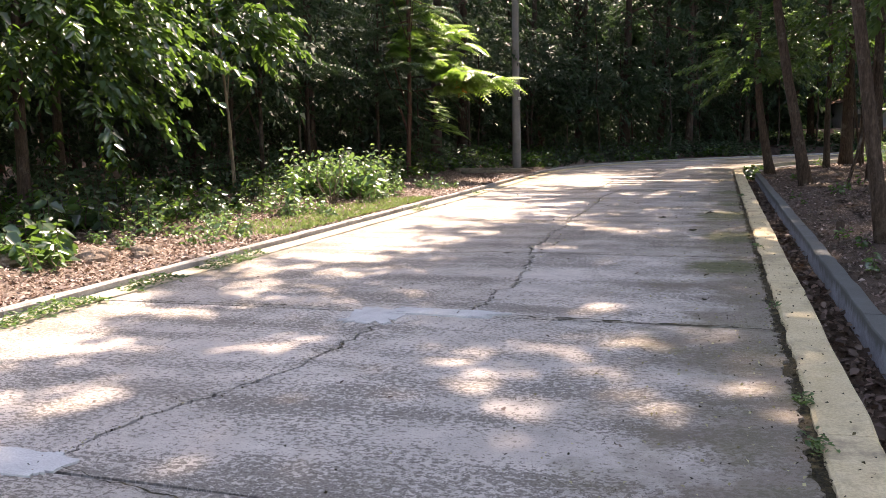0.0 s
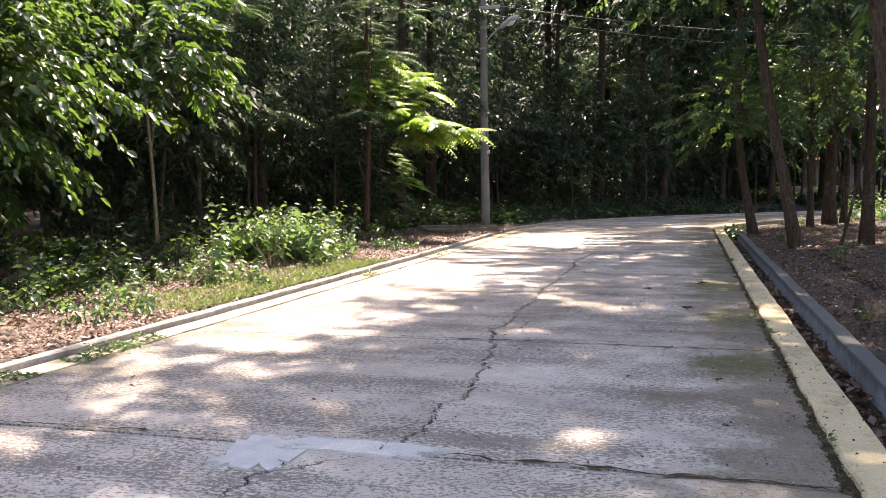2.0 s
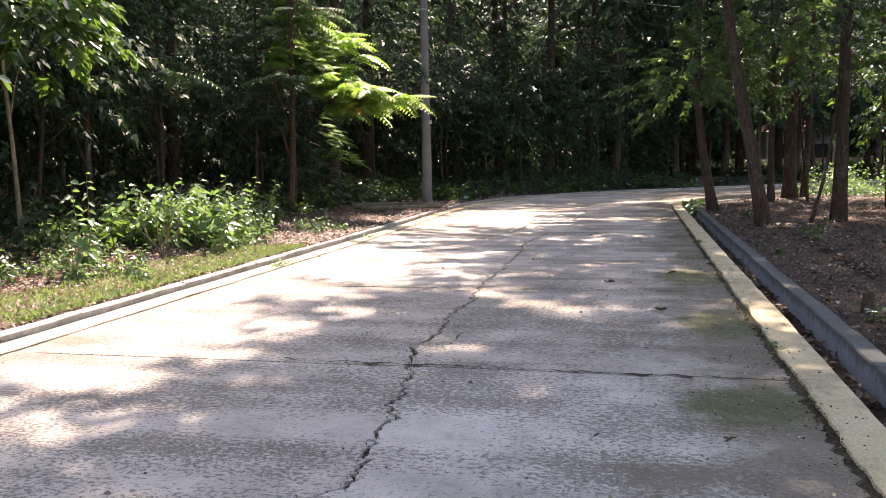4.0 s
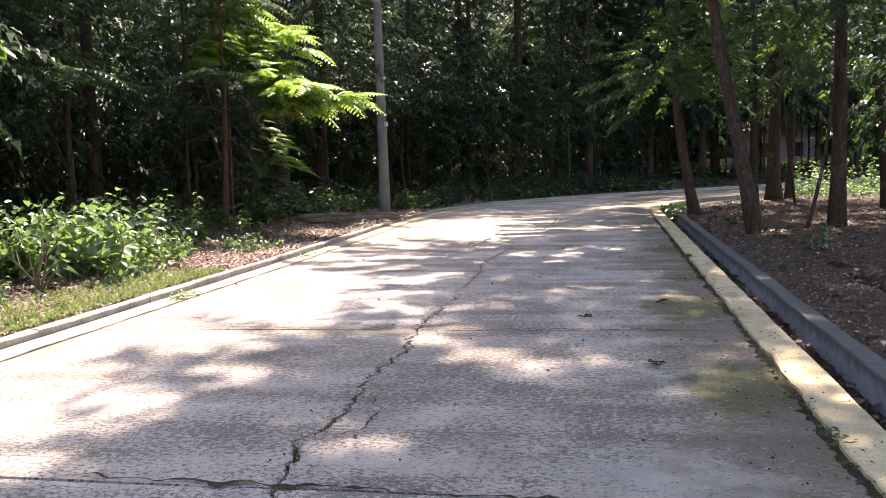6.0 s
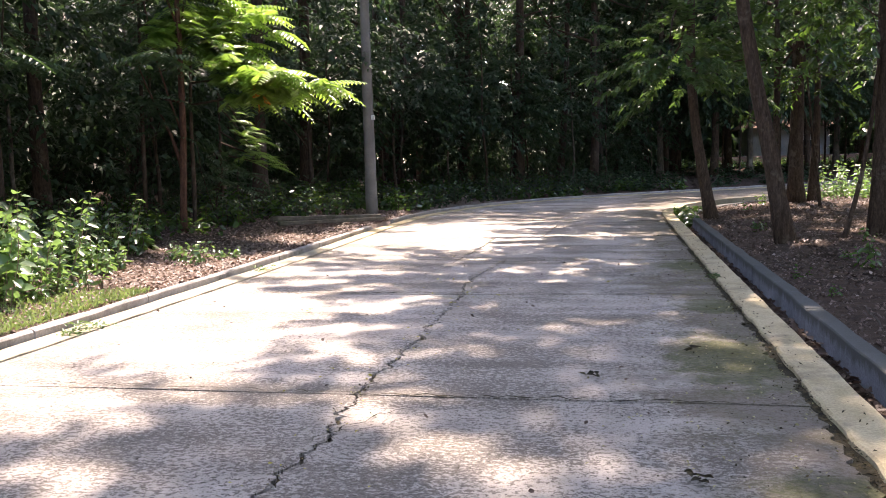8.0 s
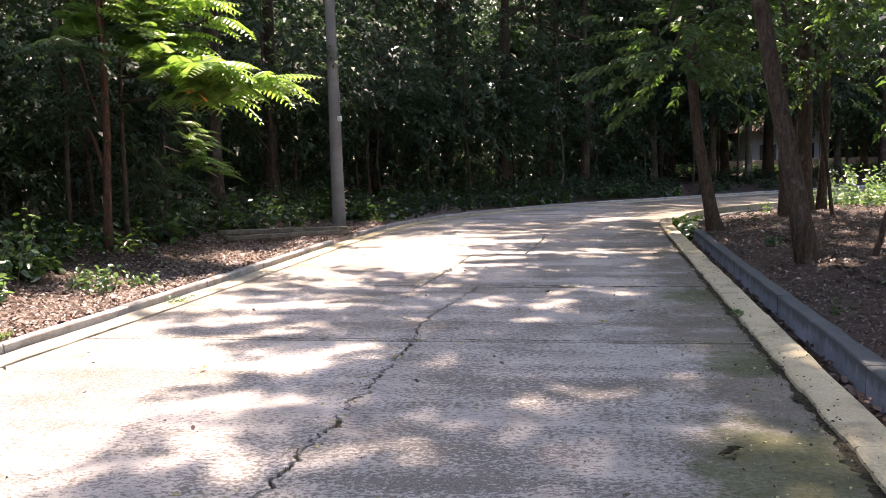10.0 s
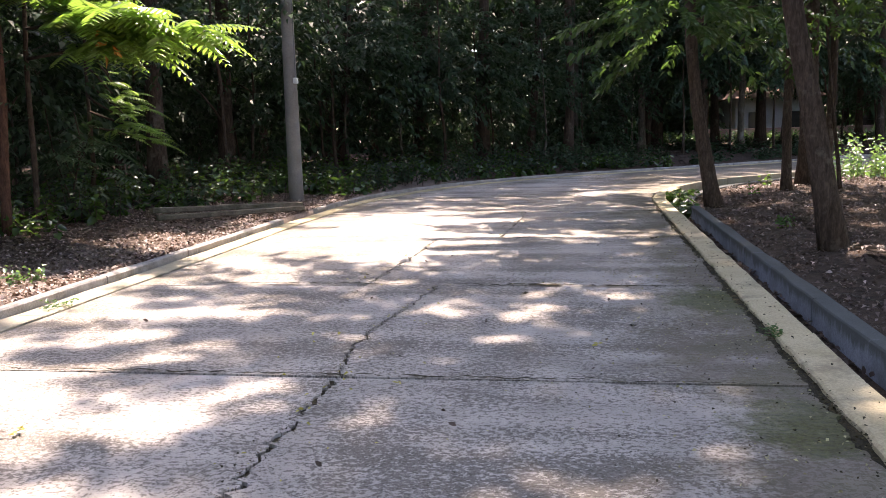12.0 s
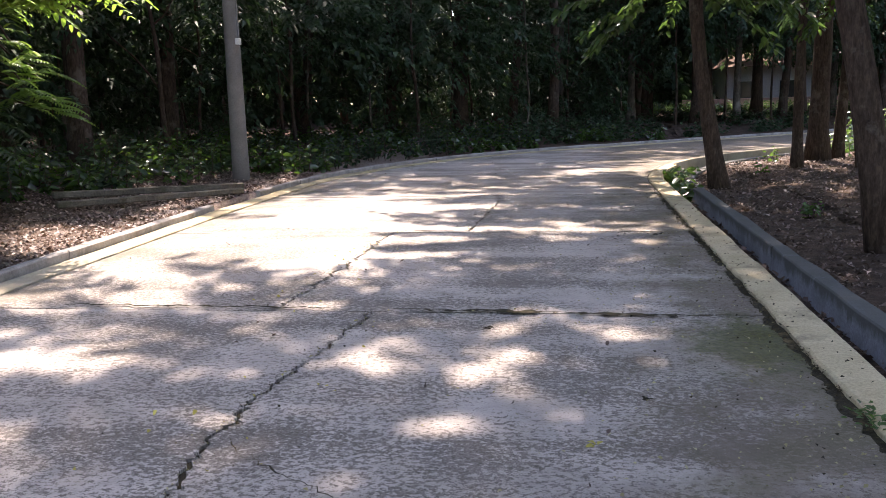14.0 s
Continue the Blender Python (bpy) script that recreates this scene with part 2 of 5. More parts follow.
L_ORANGE = leaf_mat("withered orange leaf", (0.38, 0.12, 0.02), (0.50, 0.22, 0.04), (0.5, 0.2, 0.02), 0.6, 0.3)

# ---------------------------------------------------------------- mesh helpers


def as_mesh(name, bm):
    me = bpy.data.meshes.new(name)
    bm.to_mesh(me)
    bm.free()
    return me


def part(name, shape, material, parent=None, label="", smooth=False):
    """Links a bmesh or a mesh as one object under its thing."""
    me = as_mesh(name, shape) if isinstance(shape, bmesh.types.BMesh) else shape
    if not me.materials:
        me.materials.append(material)
    if smooth:
        me.polygons.foreach_set("use_smooth", [True] * len(me.polygons))
    ob = new(name, me)
    if parent:
        ob.parent = parent
    if label:
        ob["label"] = label
    return ob


def quads(name, verts, faces):
    """A mesh from arrays of corners and of four-cornered faces."""
    me = bpy.data.meshes.new(name)
    verts, faces = np.asarray(verts, np.float32), np.asarray(faces, np.int32)
    k = faces.shape[1]
    me.vertices.add(len(verts))
    me.vertices.foreach_set("co", verts.ravel())
    me.loops.add(faces.size)
    me.loops.foreach_set("vertex_index", faces.ravel())
    me.polygons.add(len(faces))
    me.polygons.foreach_set("loop_start", np.arange(len(faces), dtype=np.int32) * k)
    me.polygons.foreach_set("loop_total", np.full(len(faces), k, np.int32))
    me.update(calc_edges=True)
    return me


def unit(v):
    return v / np.maximum(np.linalg.norm(v, axis=-1, keepdims=True), 1e-9)


def leaves(name, base, way, up, length, ratio=0.45, fold=0.18, droop=0.18, simple=False):
    """Many leaf blades, each of two folded halves that bend down to the tip."""
    way = unit(way)
    side = unit(np.cross(way, up))
    up = np.cross(side, way)
    L = np.asarray(length).reshape(-1, 1)
    W = L * ratio
    at = lambda s, w, h: base + way * L * s + side * W * w + up * L * h
    n = len(base)
    if simple:
        v = np.stack([at(0, 0, 0), at(0.42, 0.5, fold), at(1, 0, -droop), at(0.42, -0.5, fold)], axis=1)
        return quads(name, v.reshape(-1, 3), np.arange(n * 4).reshape(-1, 4))
    v = np.stack([at(0, 0, 0), at(0.30, 0.50, fold * 0.6), at(0.68, 0.43, fold * 0.3 - droop * 0.5), at(1, 0, -droop),
                  at(0.68, -0.43, fold * 0.3 - droop * 0.5), at(0.30, -0.50, fold * 0.6)], axis=1)
    i = np.arange(n)[:, None] * 6
    f = np.concatenate([i + np.array([[0, 1, 2, 3]]), i + np.array([[0, 3, 4, 5]])], axis=1).reshape(-1, 4)
    return quads(name, v.reshape(-1, 3), f)


def sprays(r, origin, way, n_leaves, reach, leaf, droop=0.35, spread=0.9):
    """Leaves set alternately along drooping twigs. Returns base, way, up, length."""
    k = len(origin)
    s = (np.arange(n_leaves) + r.random((k, n_leaves)))[..., None] / n_leaves
    R = reach if np.isscalar(reach) else reach.reshape(-1, 1, 1)
    w = unit(way)[:, None, :]
    down = np.array([0, 0, -1.0])
    base = origin[:, None, :] + w * s * R + down * (s ** 2) * R * droop
    side = unit(np.cross(np.broadcast_to(w, base.shape), np.array([0, 0, 1.0])) + 1e-6)
    flip = np.where(np.arange(n_leaves) % 2 == 0, 1.0, -1.0)[None, :, None]
    d = w * (0.55 + 0.4 * s) + side * flip * spread + down * (0.25 + droop * s) + r.normal(0, 0.28, base.shape)
    base = base + r.normal(0, 0.03, base.shape)
    up = np.array([0, 0, 1.0]) + r.normal(0, 0.35, base.shape)
    L = leaf * r.uniform(0.6, 1.25, (k, n_leaves))
    return base.reshape(-1, 3), d.reshape(-1, 3), up.reshape(-1, 3), L.ravel()


def clumps(r, n, centre, radii, hollow=0.35, low=-1.0):
    """Clump places inside an uneven ellipsoid, and the outward way of each."""
    p = unit(r.normal(0, 1, (n * 3, 3)))
    p = p[p[:, 2] > low][:n]
    q = r.uniform(hollow, 1, (len(p), 1)) ** 0.7
    lump = 1 + 0.28 * np.sin(p[:, :1] * 5 + centre[0]) * np.cos(p[:, 1:2] * 4 + centre[1])
    out = p * np.array([1, 1, 0.5]) + np.array([0, 0, 0.05])
    return np.array(centre) + p * q * lump * np.array(radii), out


def tube(bm, points, radii, sides=10, wob=0.0, seed=0):
    """A tapered, slightly lumpy limb through the points."""
    pts = [Vector(p) for p in points]
    rings = []
    for i, p in enumerate(pts):
        d = (pts[min(i + 1, len(pts) - 1)] - pts[max(i - 1, 0)]).normalized()
        a = d.cross(Vector((0.31, 0.95, 0.05))).normalized()
        b = d.cross(a)
        ring = []
        for k in range(sides):
            t = 2 * math.pi * k / sides
            q = a * math.cos(t) + b * math.sin(t)
            rr = radii[i] * (1 + wob * noise.noise(q * 1.3 + p * 1.1 + Vector((seed, 0, 0))))
            ring.append(bm.verts.new(p + q * rr))
        rings.append(ring)
    for u, v in zip(rings, rings[1:]):
        for k in range(sides):
            bm.faces.new((u[k], u[(k + 1) % sides], v[(k + 1) % sides], v[k]))
    bm.faces.new(rings[-1])
    bm.faces.new(rings[0][::-1])
    return bm


def bent(a, b, n, sway, seed):
    """Points from a to b that wander by sway."""
    a, b = Vector(a), Vector(b)
    out = []
    for i in range(n + 1):
        s = i / n
        w = noise.noise_vector(Vector((s * 2.1, seed * 3.7, 1.3))) * sway * min(1, 4 * s) 
        w.z = 0
        out.append(a.lerp(b, s) + w)
    return out


def block(bm, x0, x1, y0, y1, z0, z1, bevel=0.012):
    res = bmesh.ops.create_cube(bm, size=1, matrix=Matrix.LocRotScale(((x0 + x1) / 2, (y0 + y1) / 2, (z0 + z1) / 2), None, (x1 - x0, y1 - y0, z1 - z0)))
    if bevel:
        edges = list({e for v in res["verts"] for e in v.link_edges})
        bmesh.ops.bevel(bm, geom=edges, offset=bevel, segments=1, affect="EDGES")
    return bm


# ---------------------------------------------------------------- plan of the road
BEND_L, BEND_R = 30.5, 31.0            # where the straight ends on either side
RAD_L, RAD_R = 14.0, 12.0
X_L, X_R = -5.9, 0.24
TURN = radians(50)                     # how far the road turns in the bend


def left_x(y):
    return float(np.interp(y, [-40, 5, 14, 20, 24, 27.5, 30.5, 60], [-5.54, -5.58, -5.63, -5.67, -5.77, -5.9, X_L, X_L]))


def right_x(y):
    return float(np.interp(y, [-40, 5, 14, 31, 60], [0.44, 0.43, 0.36, X_R, X_R]))


def edge(side, s):
    """Point and outward normal of the road's edge. s: metres along, the bend begins at BEND."""
    y0, rad, x0 = (BEND_L, RAD_L, X_L) if side < 0 else (BEND_R, RAD_R, X_R)
    if s <= y0:
        return Vector((left_x(s) if side < 0 else right_x(s), s, 0)), Vector((side, 0, 0))
    a = min((s - y0) / rad, TURN)
    more = (s - y0) - a * rad
    c = Vector((x0 + rad, y0, 0))
    out = Vector((-math.cos(a), math.sin(a), 0))
    p = c + out * rad + Vector((math.sin(a), math.cos(a), 0)) * more
    return p, out * (1 if side < 0 else -1)


def sweep(side, s0, s1, profile, step=0.5, wear=0.0, seed=0.0, chip=0.0):
    """A closed profile of (offset outward, height) run along one edge of the road, its inner lip chipped."""
    bm = bmesh.new()
    n = max(2, round((s1 - s0) / step) + 1)
    rings = []
    for i in range(n):
        s = s0 + (s1 - s0) * i / (n - 1)
        p, out = edge(side, s)
        lip = chip * max(0, 0.35 + noise.noise(Vector((s * 2.3, 5, 1))) + 0.7 * noise.noise(Vector((s * 7.9, 6, 2))) + 0.4 * noise.noise(Vector((s * 21, 7, 3))))
        rings.append([bm.verts.new(p + out * (o + (lip if o < 0.05 else 0) + wear * noise.noise(Vector((s * 1.7 + seed, o * 9, z * 9)))) + Vector((0, 0, z + wear * 0.6 * noise.noise(Vector((s * 1.3, o * 7 + seed, 4)))))) for o, z in profile])
    k = len(profile)
    for u, v in zip(rings, rings[1:]):
        for j in range(k):
            bm.faces.new((u[j], u[(j + 1) % k], v[(j + 1) % k], v[j]))
    bm.faces.new(rings[0])
    bm.faces.new(rings[-1][::-1])
    bmesh.ops.recalc_face_normals(bm, faces=bm.faces)
    return bm


def outside(side, x, y):
    """Metres outside one edge of the road (negative: towards the road)."""
    y0, rad, x0 = (BEND_L, RAD_L, X_L) if side < 0 else (BEND_R, RAD_R, X_R)
    if y <= y0:
        return (left_x(y) - x) if side < 0 else (x - right_x(y))
    dx, dy = x - x0 - rad, y - y0
    if math.atan2(dy, -dx) > TURN:
        d = -dx * math.cos(TURN) + dy * math.sin(TURN)
    else:
        d = math.hypot(dx, dy)
    return d - rad if side < 0 else rad - d


def ease(v, a, b):
    t = min(1, max(0, (v - a) / (b - a)))
    return t * t * (3 - 2 * t)


def ground_z(x, y):
    l, r = outside(-1, x, y), outside(1, x, y)
    rough = 0.05 * noise.noise(Vector((x * 0.7, y * 0.7, 0))) + 0.025 * noise.noise(Vector((x * 2.3, y * 2.3, 5)))
    if l > 0.40:
        return 0.07 + 0.34 * ease(l, 0.9, 4.6) + rough * ease(l, 0.5, 1.4)
    if r > 0.80:
        return -0.12 + 0.06 * ease(r, 0.9, 3.0) + rough * ease(r, 0.9, 1.8)
    return -0.50


# ---------------------------------------------------------------- ground
def axis(*spans):
    out = []
    for a, b, step in spans:
        out += list(np.arange(a, b, step))
    return out


gx = axis((-600, -60, 60), (-60, -20, 4), (-20, -8, 0.8), (-8, -5.6, 0.1), (-5.4, 0.2, 1.0), (0.2, 2.4, 0.08), (2.2, 14, 0.6), (14, 60, 4), (60, 601, 60))
gy = axis((-600, -60, 60), (-60, -4, 4), (-4, 28, 0.5), (28, 50, 0.3), (50, 60, 1), (60, 90, 5), (90, 601, 60))
gv = [(x, y, ground_z(x, y)) for y in gy for x in gx]
nx = len(gx)
gf = [(j * nx + i, j * nx + i + 1, (j + 1) * nx + i + 1, (j + 1) * nx + i) for j in range(len(gy) - 1) for i in range(nx - 1)]
ground = part("ground", quads("ground", gv, gf), M_SOIL, smooth=True)
tagged(ground, "brown forest soil strewn with dry leaves", "ground", kind="structure")

# ---------------------------------------------------------------- road of cast slabs
road = tagged(new("road"), "cracked grey concrete road cast in slabs", "road", kind="structure")
JOINTS = [-15.8, -12.0, -8.2, -4.5, -0.7, 3.05, 6.72, 10.38, 14.2, 18.38, 21.6, 25.4, 29.2]
CRACK_Y = [-16, -5, 0, 3.05, 3.8, 4.9, 6.2, 6.72, 7.3, 7.9, 8.1, 9.05, 10.15, 11.0, 11.6, 12.3, 13.3, 14.3, 16.1, 18.4, 19.2, 19.9, 20.5, 21.6, 21.65, 22.4, 23.1, 25.0, 25.4, 25.45, 28.2, 30]
CRACK_X = [-2.9, -3.0, -2.9, -3.05, -3.0, -2.66, -2.6, -2.1, -2.0, -2.06, -1.94, -2.05, -2.2, -2.42, -2.32, -2.42, -2.38, -2.48, -2.47, -2.53, -2.63, -2.62, -2.53, -2.45, -3.2, -3.16, -3.12, -3.12, -3.1, -2.22, -2.14, -2.25]


def crack_x(y):
    return float(np.interp(y, CRACK_Y, CRACK_X)) + 0.06 * noise.noise(Vector((y * 4.1, 3, 0))) + 0.05 * noise.noise(Vector((y * 11, 8, 0))) + 0.042 * noise.noise(Vector((y * 27, 5, 0))) + 0.02 * noise.noise(Vector((y * 57, 11, 0)))


def slab(y0, y1, xa, xb, seed):
    """One cast piece of road between two joints, its top slightly uneven."""
    bm = bmesh.new()
    n, m = max(4, round((y1 - y0) / 0.03)), 6
    lift = 0.006 * math.sin(seed * 12.7)
    rows = []
    for j in range(n + 1):
        row = []
        for i in range(m + 1):
            y = y0 + (y1 - y0) * j / n
            a, b = xa(y), xb(y)
            x = a + (b - a) * i / m
            if j in (0, n):
                y += (0.014 if j == 0 else -0.014) + (0.015 * noise.noise(Vector((x * 4, y0 * 9 if j == 0 else y1 * 9, seed)))) 
            row.append(bm.verts.new((x, y, lift + 0.006 * noise.noise(Vector((x * 0.9, y * 0.9, seed))))))
        rows.append(row)
    for u, v in zip(rows, rows[1:]):
        for i in range(m):
            bm.faces.new((u[i], u[i + 1], v[i + 1], v[i]))
    rim = [e for e in bm.edges if e.is_boundary]
    ret = bmesh.ops.extrude_edge_only(bm, edges=rim)
    for v in ret["geom"]:
        if isinstance(v, bmesh.types.BMVert):
            v.co.z -= 0.14
    bmesh.ops.recalc_face_normals(bm, faces=bm.faces)
    return bm


for k, (a, b) in enumerate(zip(JOINTS, JOINTS[1:])):
    wide = lambda y: 0.007 + 0.016 * max(0, 0.45 + noise.noise(Vector((y * 3.1, 40, 0))) + 0.7 * noise.noise(Vector((y * 17, 21, 0))))
    if b > 3.1:
        part("slab", slab(a, b, lambda y: left_x(y), lambda y: crack_x(y) - wide(y), k + 0.2), M_ROAD, road)
        part("slab", slab(a, b, lambda y: crack_x(y) + wide(y), lambda y: right_x(y) + 0.06 * noise.noise(Vector((y * 2.6, 2, 7))) + 0.045 * noise.noise(Vector((y * 11, 2, 3))) + 0.03 * noise.noise(Vector((y * 29, 6, 3))) - 0.05, k + 0.2), M_ROAD, road)
    else:
        part("slab", slab(a, b, lambda y: left_x(y), lambda y: right_x(y) - 0.02, k + 0.2), M_ROAD, road)


def bend_slab(sa, sb, ta, tb):
    """A slab in the bend, between two stations of either edge."""
    bm = bmesh.new()
    n, m = 8, 10
    rows = []
    for j in range(n + 1):
        f = 0.003 + 0.994 * j / n
        p, q = edge(-1, sa + (sb - sa) * f)[0], edge(1, ta + (tb - ta) * f)[0]
        rows.append([bm.verts.new(p.lerp(q, i / m) + Vector((0, 0, 0.005 * noise.noise(p.lerp(q, i / m))))) for i in range(m + 1)])
    for u, v in zip(rows, rows[1:]):
        for i in range(m):
            bm.faces.new((u[i], u[i + 1], v[i + 1], v[i]))
    ret = bmesh.ops.extrude_edge_only(bm, edges=[e for e in bm.edges if e.is_boundary])
    for v in ret["geom"]:
        if isinstance(v, bmesh.types.BMVert):
            v.co.z -= 0.14
    bmesh.ops.recalc_face_normals(bm, faces=bm.faces)
    return bm


SL = [29.2, 33.2, 38.0, 42.7, 47.0, 51.5, 56.0, 61.0, 66.0]
SR = [29.2, 33.1, 37.4, 41.5, 45.8, 50.3, 54.8, 59.8, 64.8]
for k in range(len(SL) - 1):
    part("slab", bend_slab(SL[k], SL[k + 1], SR[k], SR[k + 1]), M_ROAD, road)
bm = bmesh.new()
fill = []
for s in np.arange(-40, 66, 1.0):
    p = edge(-1, s)[0]
    q = edge(1, s if s < 29.2 else float(np.interp(s, SL, SR)))
    q = q[0] + q[1] * 0.13
    fill.append([bm.verts.new(p + Vector((0, 0, -0.022))), bm.verts.new(q + Vector((0, 0, -0.022)))])
for u, v in zip(fill, fill[1:]):
    bm.faces.new((u[0], u[1], v[1], v[0]))
part("joint_filling", bm, M_FILL, road, "dark dirt packed in the joints and cracks")


def ragged(x0, x1, y0, y1, seed, teeth=46, top=0.012):
    """A thin trowelled patch with a ragged outline."""
    bm = bmesh.new()
    ring = []
    for i in range(teeth):
        t = 2 * math.pi * i / teeth
        c, s = math.cos(t), math.sin(t)
        k = 1 + 0.35 * noise.noise(Vector((c * 2, s * 2, seed))) + 0.4 * noise.noise(Vector((c * 7, s * 7, seed + 3)))
        cx, cy = (abs(c) ** 0.5) * (1 if c > 0 else -1), (abs(s) ** 0.5) * (1 if s > 0 else -1)
        ring.append(bm.verts.new(((x0 + x1) / 2 + cx * k * (x1 - x0) / 2, (y0 + y1) / 2 + cy * k * (y1 - y0) / 2, 0.0)))
    f = bm.faces.new(ring)
    ret = bmesh.ops.extrude_face_region(bm, geom=[f])
    for v in ret["geom"]:
        if isinstance(v, bmesh.types.BMVert):
            v.co.z += top
    bmesh.ops.recalc_face_normals(bm, faces=bm.faces)
    return bm


part("patch", ragged(-2.98, -2.52, 6.28, 6.84, 1.0), M_PATCH, road, "pale grey cement repair")
part("patch", ragged(-2.66, -1.78, 6.64, 6.88, 2.0, 60, 0.018), M_PATCH, road, "pale grey cement repair")
part("patch", ragged(-3.5, -2.9, 2.98, 3.24, 3.0), M_PATCH, road, "pale grey cement repair")



def hairline(points, width, seed):
    """A ragged side crack, a narrow groove of dirt between chipped lips."""
    bm = bmesh.new()
    pts = []
    for p, q in zip(points, points[1:]):
        n = max(2, round(math.dist(p, q) / 0.04))
        pts += [(p[0] + (q[0] - p[0]) * i / n, p[1] + (q[1] - p[1]) * i / n) for i in range(n)]
    pts.append(points[-1])
    rows = []
    for i, (x, y) in enumerate(pts):
        d = Vector(pts[min(i + 1, len(pts) - 1)]) - Vector(pts[max(i - 1, 0)])
        s = Vector((-d.y, d.x)).normalized()
        k = (noise.noise(Vector((x * 9, y * 9, seed))) * 0.05 + noise.noise(Vector((x * 27, y * 27, seed))) * 0.025)
        w = width * max(0.15, 0.6 + 1.3 * noise.noise(Vector((x * 13, y * 13, seed + 5)))) * math.sin(math.pi * (0.06 + 0.88 * i / (len(pts) - 1)))
        rows.append([bm.verts.new((x + s.x * (k + o * w), y + s.y * (k + o * w), 0.0115)) for o in (-1, 1)])
    for u, v in zip(rows, rows[1:]):
        bm.faces.new((u[0], u[1], v[1], v[0]))
    bmesh.ops.recalc_face_normals(bm, faces=bm.faces)
    return bm


for k, (pts, w) in enumerate([
        ([(-2.0, 7.35), (-1.72, 7.22), (-1.5, 6.98), (-1.2, 6.86)], 0.006),
        ([(-1.95, 7.45), (-2.3, 7.05), (-2.75, 7.0)], 0.007),
        ([(-2.36, 11.0), (-2.14, 11.25), (-2.12, 11.7), (-2.36, 12.1)], 0.008),
        ([(-2.45, 13.2), (-2.2, 13.75), (-1.9, 14.02)], 0.008),
        ([(-2.45, 14.35), (-2.1, 14.55), (-1.75, 14.5)], 0.006),
        ([(-2.6, 19.2), (-2.1, 18.75), (-1.7, 18.5)], 0.006),
        ([(-3.35, 10.42), (-1.6, 10.38)], 0.030),
        ([(-3.4, 3.2), (-2.5, 3.0), (-1.2, 2.75)], 0.007),
        ([(-1.7, 6.75), (-0.4, 6.70), (0.35, 6.66)], 0.030),
        ([(-5.2, 6.72), (-3.1, 6.8)], 0.014),
        ([(-2.3, 21.64), (-0.9, 21.56), (0.2, 21.5)], 0.048),
        ([(-5.0, 21.7), (-2.6, 21.66)], 0.026),
        ([(-5.4, 14.3), (-2.5, 14.22)], 0.010),
        ([(-1.7, 10.38), (0.35, 10.34)], 0.020),
        ([(-5.5, 18.42), (0.3, 18.37)], 0.016),
        ([(-3.0, 14.2), (0.3, 14.19)], 0.014),
        ([(-2.2, 25.42), (-3.2, 25.42)], 0.034)]):
    part("side_crack", hairline(pts, w, k * 3.3), M_FILL, road)

# ---------------------------------------------------------------- kerbs, drain
def strip(side, s0, s1, o0, o1, z0, z1, r=0.018):
    return [(o0, z0), (o0, z1 - r), (o0 + r, z1), (o1 - r, z1), (o1, z1 - r), (o1, z0)]


yellow_l = tagged(new("yellow_edging"), "faded yellow painted concrete edge strip along the road", "edging", kind="structure")
for a in np.arange(-16, 56, 4.0):
    part("edging_length", sweep(-1, a + 0.004, a + 3.996, [(0.004, -0.3), (0.004, 0.006), (0.012, 0.014), (0.28, 0.018), (0.30, -0.3)], 0.15, 0.012, a, 0.03), M_YELLOW if a > 22 else M_CREAM, yellow_l)
kerb_l = tagged(new("kerb"), "low weathered concrete kerb with a mossy worn face", "kerb", kind="structure")
for a in list(np.arange(-16.0, 27.0, 1.98)) + list(np.arange(29.4, 60, 2.0)):
    b = min(a + 1.975, 27.5) if a < 28 else a + 1.99
    part("kerbstone", sweep(-1, a, b, strip(-1, 0, 0, 0.31, 0.42, -0.3, 0.095 + 0.008 * math.sin(a * 3)), wear=0.022, seed=a * 1.3), M_KERB, kerb_l)
yellow_r = tagged(new("yellow_edging"), "faded yellow painted concrete strip beside the drain", "edging", kind="structure")
for a in np.arange(-14.6, 60, 3.8):
    w = 0.29 if a < 31 else 0.15
    part("edging_length", sweep(1, a + 0.004, a + 3.796, [(0.012, -0.4), (0.012, 0.004), (0.03, 0.016), (w - 0.015, 0.018), (w, 0.006), (w, -0.4)], 0.08, 0.014, a, 0.03), M_YELLOW if a < 31 else M_CREAM, yellow_r)
drain = tagged(new("drain"), "narrow open concrete roadside drain full of dry leaves", "drain", kind="structure")
part("drain_floor", sweep(1, -16, 60, [(0.14, -0.44), (0.14, -0.33), (0.72, -0.33), (0.72, -0.44)]), M_SOIL, drain)
drain_wall = tagged(new("drain_wall"), "low grey rendered wall edging the open drain", "low wall", kind="structure")
for a in np.arange(-16, 60, 3.4):
    part("wall_length", sweep(1, a + 0.004, a + 3.396, strip(1, 0, 0, 0.70, 0.87, -0.44, -0.075, 0.012), 0.2, 0.018, a * 0.7), M_WALL, drain_wall)

# ---------------------------------------------------------------- trees
def foliage(name, r, centre, radii, n, per, reach, leaf, ratio=0.45, droop=0.35, hollow=0.35, low=-1.0, simple=False):
    o, w = clumps(r, n, centre, radii, hollow, low)
    b, d, u, L = sprays(r, o, w, per, reach * r.uniform(0.6, 1.3, len(o)), leaf, droop)
    return leaves(name, b, d, u, L, ratio, simple=simple)


